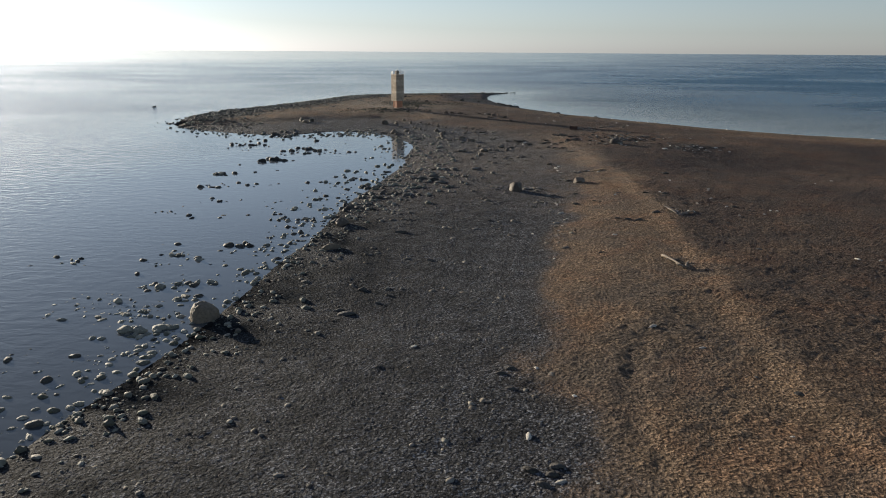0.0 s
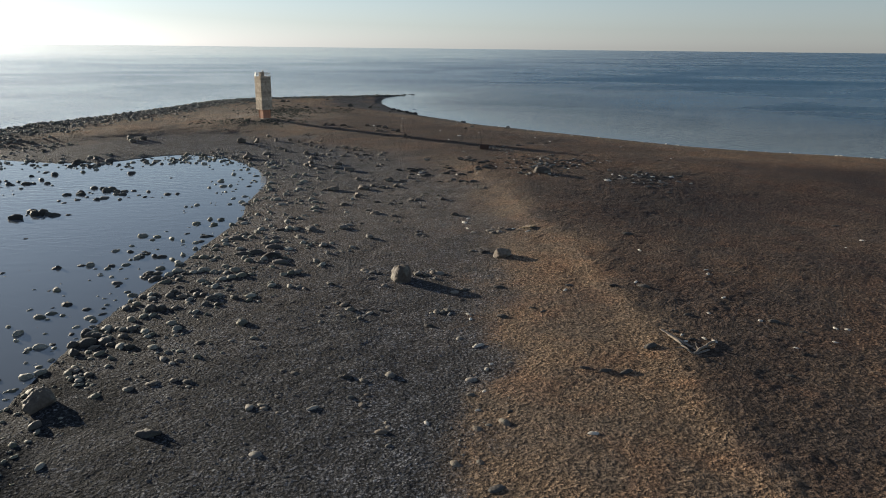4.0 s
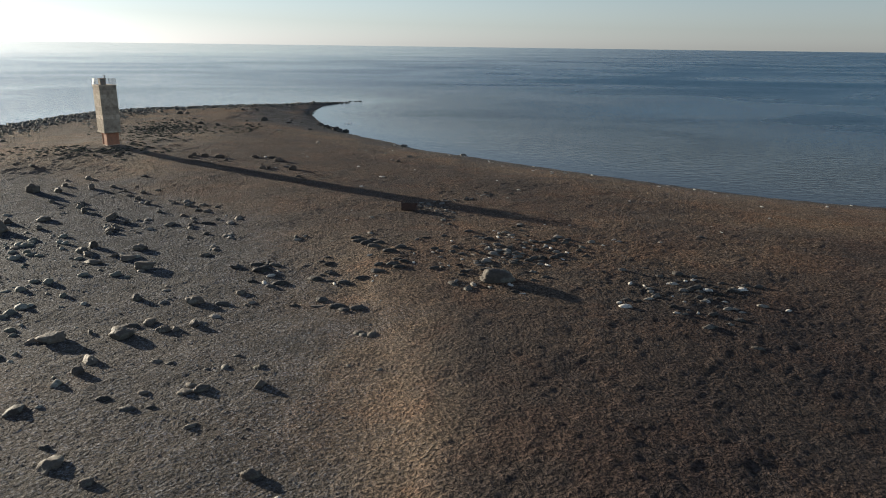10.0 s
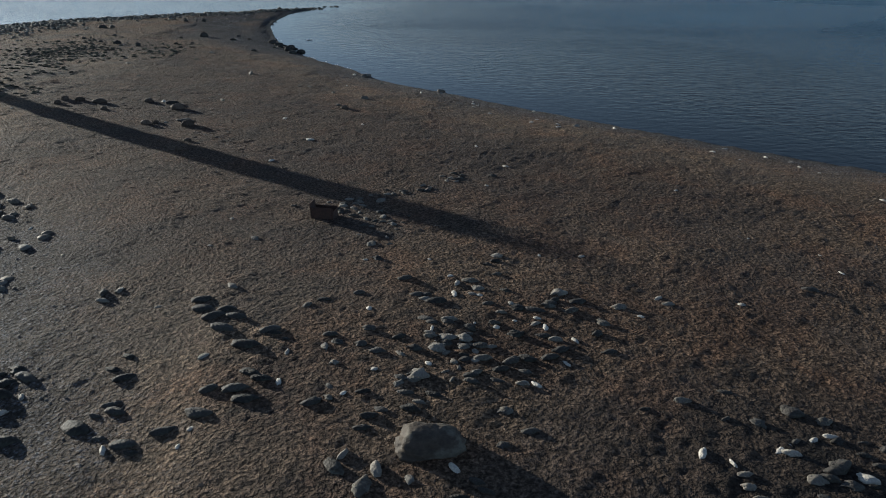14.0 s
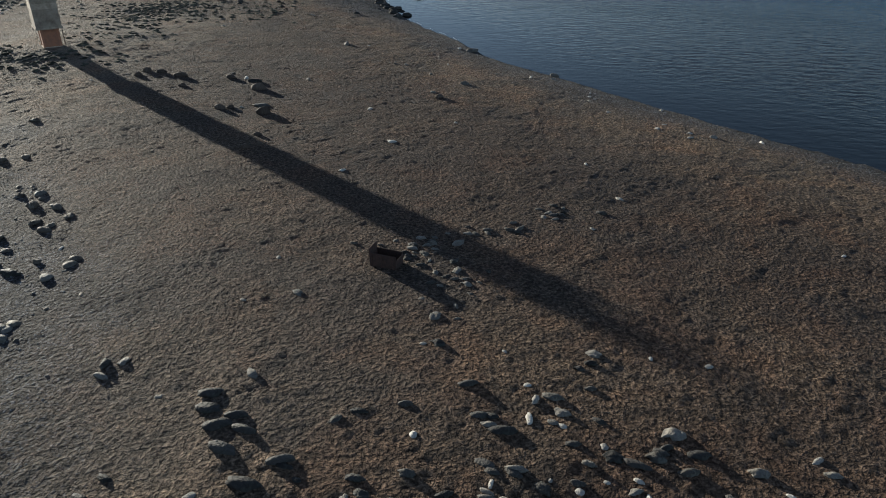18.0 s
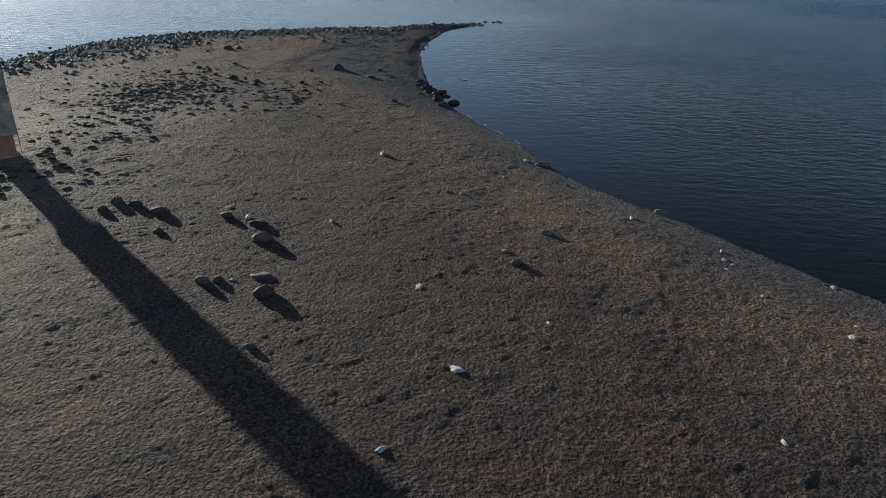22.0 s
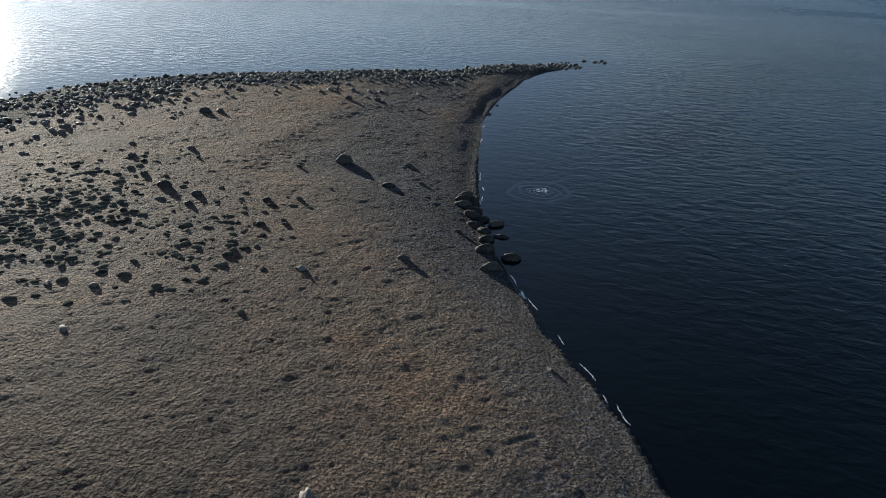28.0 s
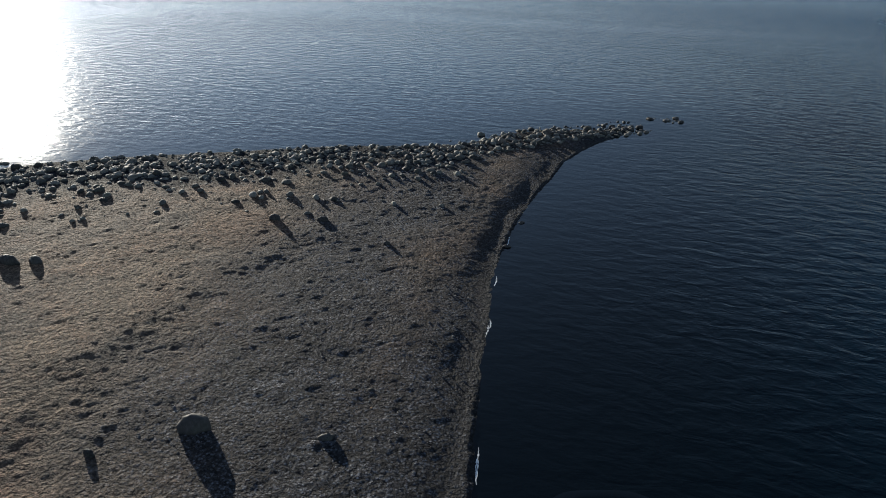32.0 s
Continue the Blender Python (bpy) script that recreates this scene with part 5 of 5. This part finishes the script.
def along(line, first, last, count, inner, outer, rng):
    """Random places within a belt beside a stretch of a shore line, given by the nearest plan points."""
    i = int(np.argmin(((line - first) ** 2).sum(1)))
    j = int(np.argmin(((line - last) ** 2).sum(1)))
    i, j = min(i, j), max(i, j)
    k = rng.integers(i, j, count)
    way = line[np.minimum(k + 1, len(line) - 1)] - line[np.maximum(k - 1, 0)]
    out = np.stack([way[:, 1], -way[:, 0]], 1) / np.linalg.norm(way, axis=1)[:, None]
    depth = rng.uniform(-1, 1, count) + rng.uniform(-1, 1, count)
    depth = (inner + outer) / 2 + depth * (outer - inner) / 2
    return line[k] + way * rng.uniform(-0.5, 0.5, count)[:, None] - out * depth[:, None]


def build_belts():
    rng = np.random.default_rng(11)

    def sizes(n, low, high, power=2.2):
        return low + (high - low) * rng.random(n) ** power

    # the spit's boulder rampart: single boulders where the camera comes nearest
    def outer(p):
        """Those that lie on the spit's outer side."""
        return p[(p[:, 0] < 38) | (p[:, 1] > np.interp(p[:, 0], (38, 48, 55, 60, 70), (104, 113, 117, 121, 127)))]

    p = outer(along(west_line, (58, 122), (-12, 90), 170, 0.3, 7.0, rng))
    for (x, y), length in zip(p, sizes(len(p), 0.5, 1.25)):
        lay_stone(x, y, float(length), BROKEN + WORN, RAMPART_STONE if length < 1.2 else BROWN_STONE, "boulder", "dark weathered boulder in the shore rampart", "rampart boulders")
    far = np.vstack([along(west_line, (58, 122), (-12, 90), 2500, 0.3, 8.5, rng), along(west_line, (40, 113), (-12, 90), 260, 6.0, 16.0, rng),
                     along(west_line, (-12, 90), (-63, -16), 4200, -1.0, 15.0, rng), along(west_line, (-12, 90), (-57, 4), 500, 8.0, 22.0, rng),
                     along(west_line, (-63, -16), (-46, -46), 500, -2.0, 12.0, rng)])
    # they lie in heaps, with gaps between
    far = outer(far)
    far = far[rng.random(len(far)) < 0.72 + 0.5 * value_noise(far[:, 0], far[:, 1], 4.5, 31)]
    far = np.c_[far, sizes(len(far), 0.3, 1.15), rng.uniform(0.9, 1.5, len(far))]
    joined_stones("rampart_stones", "dense rampart of dark boulders along the outer shore", far, SMALL, RAMPART_STONE, "boulders")
    tip = along(west_line, (57, 121.5), (44, 115), 170, -2.0, 3.0, rng)
    tip = outer(tip)
    tip = np.vstack([tip, np.c_[rng.normal(61.8, 1.2, 16), rng.normal(126.5, 0.9, 16)]])
    joined_stones("tip_stones", "wet dark boulders trailing off the spit's tip", np.c_[tip, sizes(len(tip), 0.3, 1.1), np.full(len(tip), 1.2)], SMALL, DARK_STONE, "boulders")
    # the bay's stony edge and the stones in its shallows
    bay = np.vstack([along(west_line, (-46, -46), (-2, -58), 420, -7.0, 2.5, rng), along(west_line, (-2, -58), (-4, -112), 430, -3.5, 9.0, rng),
                     along(west_line, (-4, -112), (-12, -144), 400, -4.5, 9.0, rng), along(west_line, (-12, -144), (-27, -201), 800, -4.5, 2.5, rng)])
    joined_stones("bay_stones", "grey stones strewn along the bay's water line", np.c_[bay, sizes(len(bay), 0.22, 1.2, 2.5) * np.where(bay[:, 1] < -144, 0.72, 1.0), rng.uniform(0.8, 1.3, len(bay))], SMALL, WEEDY_STONE, "stones")
    bed = np.c_[rng.uniform(-60, 0, 420), rng.uniform(-175, -50, 420)]
    bed = np.vstack([bed, np.c_[rng.normal(-27, 4, 130), rng.normal(-172, 9, 130)], np.c_[rng.normal(-21, 4, 60), rng.normal(-86, 2, 60)], np.c_[rng.normal(-36, 3, 40), rng.normal(-76, 2, 40)]])
    # smaller stones keep company with the large ones
    near = np.array([p[:2] for p in BAY_BOULDERS + LAGOON_STONES for _ in range(3)])
    bed = np.vstack([bed[::4], near + rng.normal(0, 1.7, near.shape) * (1.5, 0.7)])
    shore = raster(R_SHORE, bed[:, 0], bed[:, 1])
    bed = bed[(shore < -0.5) & (shore > -34 + 8 * rng.random(len(bed)))]
    joined_stones("shallows_stones", "dark stones breaking the surface of the shallow bay", np.c_[bed, sizes(len(bed), 0.25, 1.05, 2.2), rng.uniform(0.8, 1.2, len(bed))], SMALL, DARK_STONE, "stones")
    # the stony slope above the lagoon
    clumps = np.c_[rng.uniform(-25, 34, 440), rng.uniform(-207, -38, 440)]
    clumps = clumps[(raster(R_SHINGLE, clumps[:, 0], clumps[:, 1]) > -1) & (raster(R_SHORE, clumps[:, 0], clumps[:, 1]) > 0)]
    crowded = (clumps[:, 1] > -133) & (clumps[:, 1] < -62) & (clumps[:, 0] > -2)
    clumps = clumps[~crowded | (rng.random(len(clumps)) < 0.4)]
    slope = np.repeat(clumps, rng.integers(1, 7, len(clumps)), axis=0)
    slope = slope + rng.normal(0, 0.75, slope.shape)
    big = np.interp(slope[:, 1], (-190, -120), (0.55, 1.0))
    for name, label, own, mat in (("slope_stones", "small brown stones strewn over the shingle in twos and threes", slice(0, None, 2), BROWN_STONE), ("slope_cobbles", "small worn grey stones strewn over the shingle in twos and threes", slice(1, None, 2), STONE)):
        p = slope[own]
        joined_stones(name, label, np.c_[p, sizes(len(p), 0.25, 1.15, 2.0) * big[own], rng.uniform(0.65, 1.0, len(p))], SMALL, mat, "stones")
    # the stone fields round the tower
    field = np.vstack([np.c_[rng.normal(5.5, 4.8, 820), rng.normal(31, 8, 820)], np.c_[rng.normal(-3, 6, 360), rng.normal(-4, 3.4, 360)],
                       np.c_[rng.normal(21, 3.2, 130), rng.normal(33, 5, 130)], np.c_[rng.normal(5, 4, 110), rng.normal(10, 4.5, 110)]])
    field = field[(np.abs(field[:, 0]) > 3) | (np.abs(field[:, 1]) > 3)]
    joined_stones("field_stones", "low lichened stones in a field round the tower", np.c_[field, sizes(len(field), 0.36, 1.08, 1.2), rng.uniform(0.5, 0.9, len(field))], SMALL, LICHEN_STONE, "stones")
    # loose pebbles on the shingle, clods and tufts on the turf
    xy = np.c_[rng.uniform(-28, 36, 40000), rng.uniform(-209, -20, 40000)]
    grey = raster(R_SHINGLE, xy[:, 0], xy[:, 1]) + 3 * value_noise(xy[:, 0], xy[:, 1], 6, 7)
    beach = np.c_[rng.uniform(15, 62, 9000), rng.uniform(-5, 118, 9000)]
    wide = 5 + 13.5 / (1 + np.exp((40 - beach[:, 1]) / 5))
    beach = beach[(raster(R_SHORE, beach[:, 0], beach[:, 1]) > 0.8) & (raster(R_EAST, beach[:, 0], beach[:, 1]) < wide)]
    pebbles = np.vstack([xy[(raster(R_SHORE, xy[:, 0], xy[:, 1]) > 0.2) & (grey > 0)], beach])
    joined_stones("pebbles", "loose grey and brown pebbles scattered over the shingle", np.c_[pebbles, sizes(len(pebbles), 0.12, 0.34, 2.5), rng.uniform(0.4, 0.8, len(pebbles))], PEBBLE, PEBBLES, "pebbles")
    xy = np.c_[rng.uniform(-20, 84, 60000), rng.uniform(-209, 110, 60000)]
    grey = raster(R_SHINGLE, xy[:, 0], xy[:, 1]) + 3 * value_noise(xy[:, 0], xy[:, 1], 6, 7)
    clods = xy[(raster(R_SHORE, xy[:, 0], xy[:, 1]) > 4) & (grey < 0) & (rng.random(len(xy)) < np.where((xy[:, 0] > 62) | (xy[:, 1] > 60), 0.5, 0.95))]
    dark = peat_at(clods[:, 0], clods[:, 1]) > rng.uniform(0.1, 0.5, len(clods))
    for name, label, p, mat in (("turf_clods", "dry brown clods and tufts all over the turf", clods[~dark], CLODS), ("peat_clods", "dark peaty clods and tufts on the eastern turf", clods[dark], PEAT_CLODS)):
        joined_stones(name, label, np.c_[p, sizes(len(p), 0.14, 0.4, 2.0), rng.uniform(0.14, 0.3, len(p))], PEBBLE, mat, "turf")


build_belts()
strand = np.random.default_rng(17)
for x, y in along(east_line, (125, -72), (56, 8), 34, 2.0, 9.0, strand):
    length = strand.uniform(0.45, 0.85)
    lay_stone(float(x), float(y), float(length), LONG + WORN, PALE_STONE, size_name(length), "pale worn stone high on the eastern beach", "stones on the eastern beach")


def build_foam():
    """Thin broken lines of foam where the ripples meet the eastern beach."""
    rng = np.random.default_rng(3)
    co, faces = [], []
    for near, count in (((43.5, 47), 5), ((49, 27), 3), ((43, 74), 2), ((54, 14), 4), ((43, 62), 2), ((51, 22), 3)):
        first = int(np.argmin(((east_line - near) ** 2).sum(1)))
        for k in first + rng.choice(9, count, replace=False):
            way = (east_line[k + 1] - east_line[k]) / np.linalg.norm(east_line[k + 1] - east_line[k])
            out = np.array((way[1], -way[0]))
            n, length, off = 16, rng.uniform(0.8, 2.2), rng.uniform(0.2, 0.7)
            for q in range(n):
                u = q / (n - 1)
                mid = east_line[k] + way * u * length + out * (off + 0.06 * math.sin(u * 4 + k) + rng.uniform(-0.02, 0.02))
                half = out * 0.06 * math.sin(math.pi * (0.05 + 0.9 * u)) * rng.uniform(0.2, 1.3)
                co += [(*(mid - half), 0.012), (*(mid + half), 0.012)]
                if q:
                    b = len(co)
                    faces.append((b - 4, b - 3, b - 1, b - 2))
    tagged(new("foam", smooth_mesh("foam", np.array(co), np.array(faces), WHITE_PAINT)), "thin broken white foam along the beach", "foam", kind="stuff")


build_foam()


def build_ripples():
    """A dark wet rock awash off the beach, with low rings of ripples and a little broken foam round it."""
    x, y = 49.8, 51.8
    ob = lay_stone(x, y, 1.1, LONG, DARK_STONE, "boulder", "dark wet rock awash among rings of ripples", "", 10, 0.7)
    ob.location.z = -0.16
    turns = np.linspace(0, 2 * math.pi, 73)[:-1]
    co, faces = [], []
    for radius, high, wide in ((1.0, 0.018, 0.2), (1.75, 0.011, 0.24), (2.7, 0.006, 0.3)):
        first = len(co)
        for a in turns:
            r = radius * (1 + 0.09 * math.sin(2 * a + 2 * radius) + 0.05 * math.sin(5 * a + radius))
            for off, z in ((-wide, -0.004), (-wide / 2, high * 0.6), (0, high), (wide / 2, high * 0.6), (wide, -0.004)):
                co.append((x + 1.25 * (r + off) * math.cos(a), y + (r + off) * math.sin(a), z))
        n = len(turns)
        for k in range(n):
            for q in range(4):
                p, w = first + 5 * k + q, first + 5 * ((k + 1) % n) + q
                faces.append((p, p + 1, w + 1, w))
    tagged(new("ripples", smooth_mesh("ripples", np.array(co), np.array(faces)[:, ::-1], WATER)), "rings of low ripples on dark water", "ripples", kind="stuff")
    rng = np.random.default_rng(6)
    co, faces = [], []
    for k in range(60):
        cx, cy, r = x + rng.normal(0.15, 0.45), y + rng.normal(0.3, 0.28), rng.uniform(0.03, 0.12)
        first = len(co)
        co += [(cx + r * rng.uniform(0.6, 1.3) * math.cos(a), cy + r * rng.uniform(0.3, 0.8) * math.sin(a), 0.05 + 0.012 * (q % 2)) for q, a in enumerate(np.linspace(0, 2 * math.pi, 9)[:-1])]
        co.append((cx, cy, 0.09))
        faces += [(first + q, first + (q + 1) % 8, first + 8) for q in range(8)]
    tagged(new("foam", smooth_mesh("foam", np.array(co), np.array(faces), WHITE_PAINT)), "flecks of white foam round a rock awash", "foam", kind="stuff")


build_ripples()
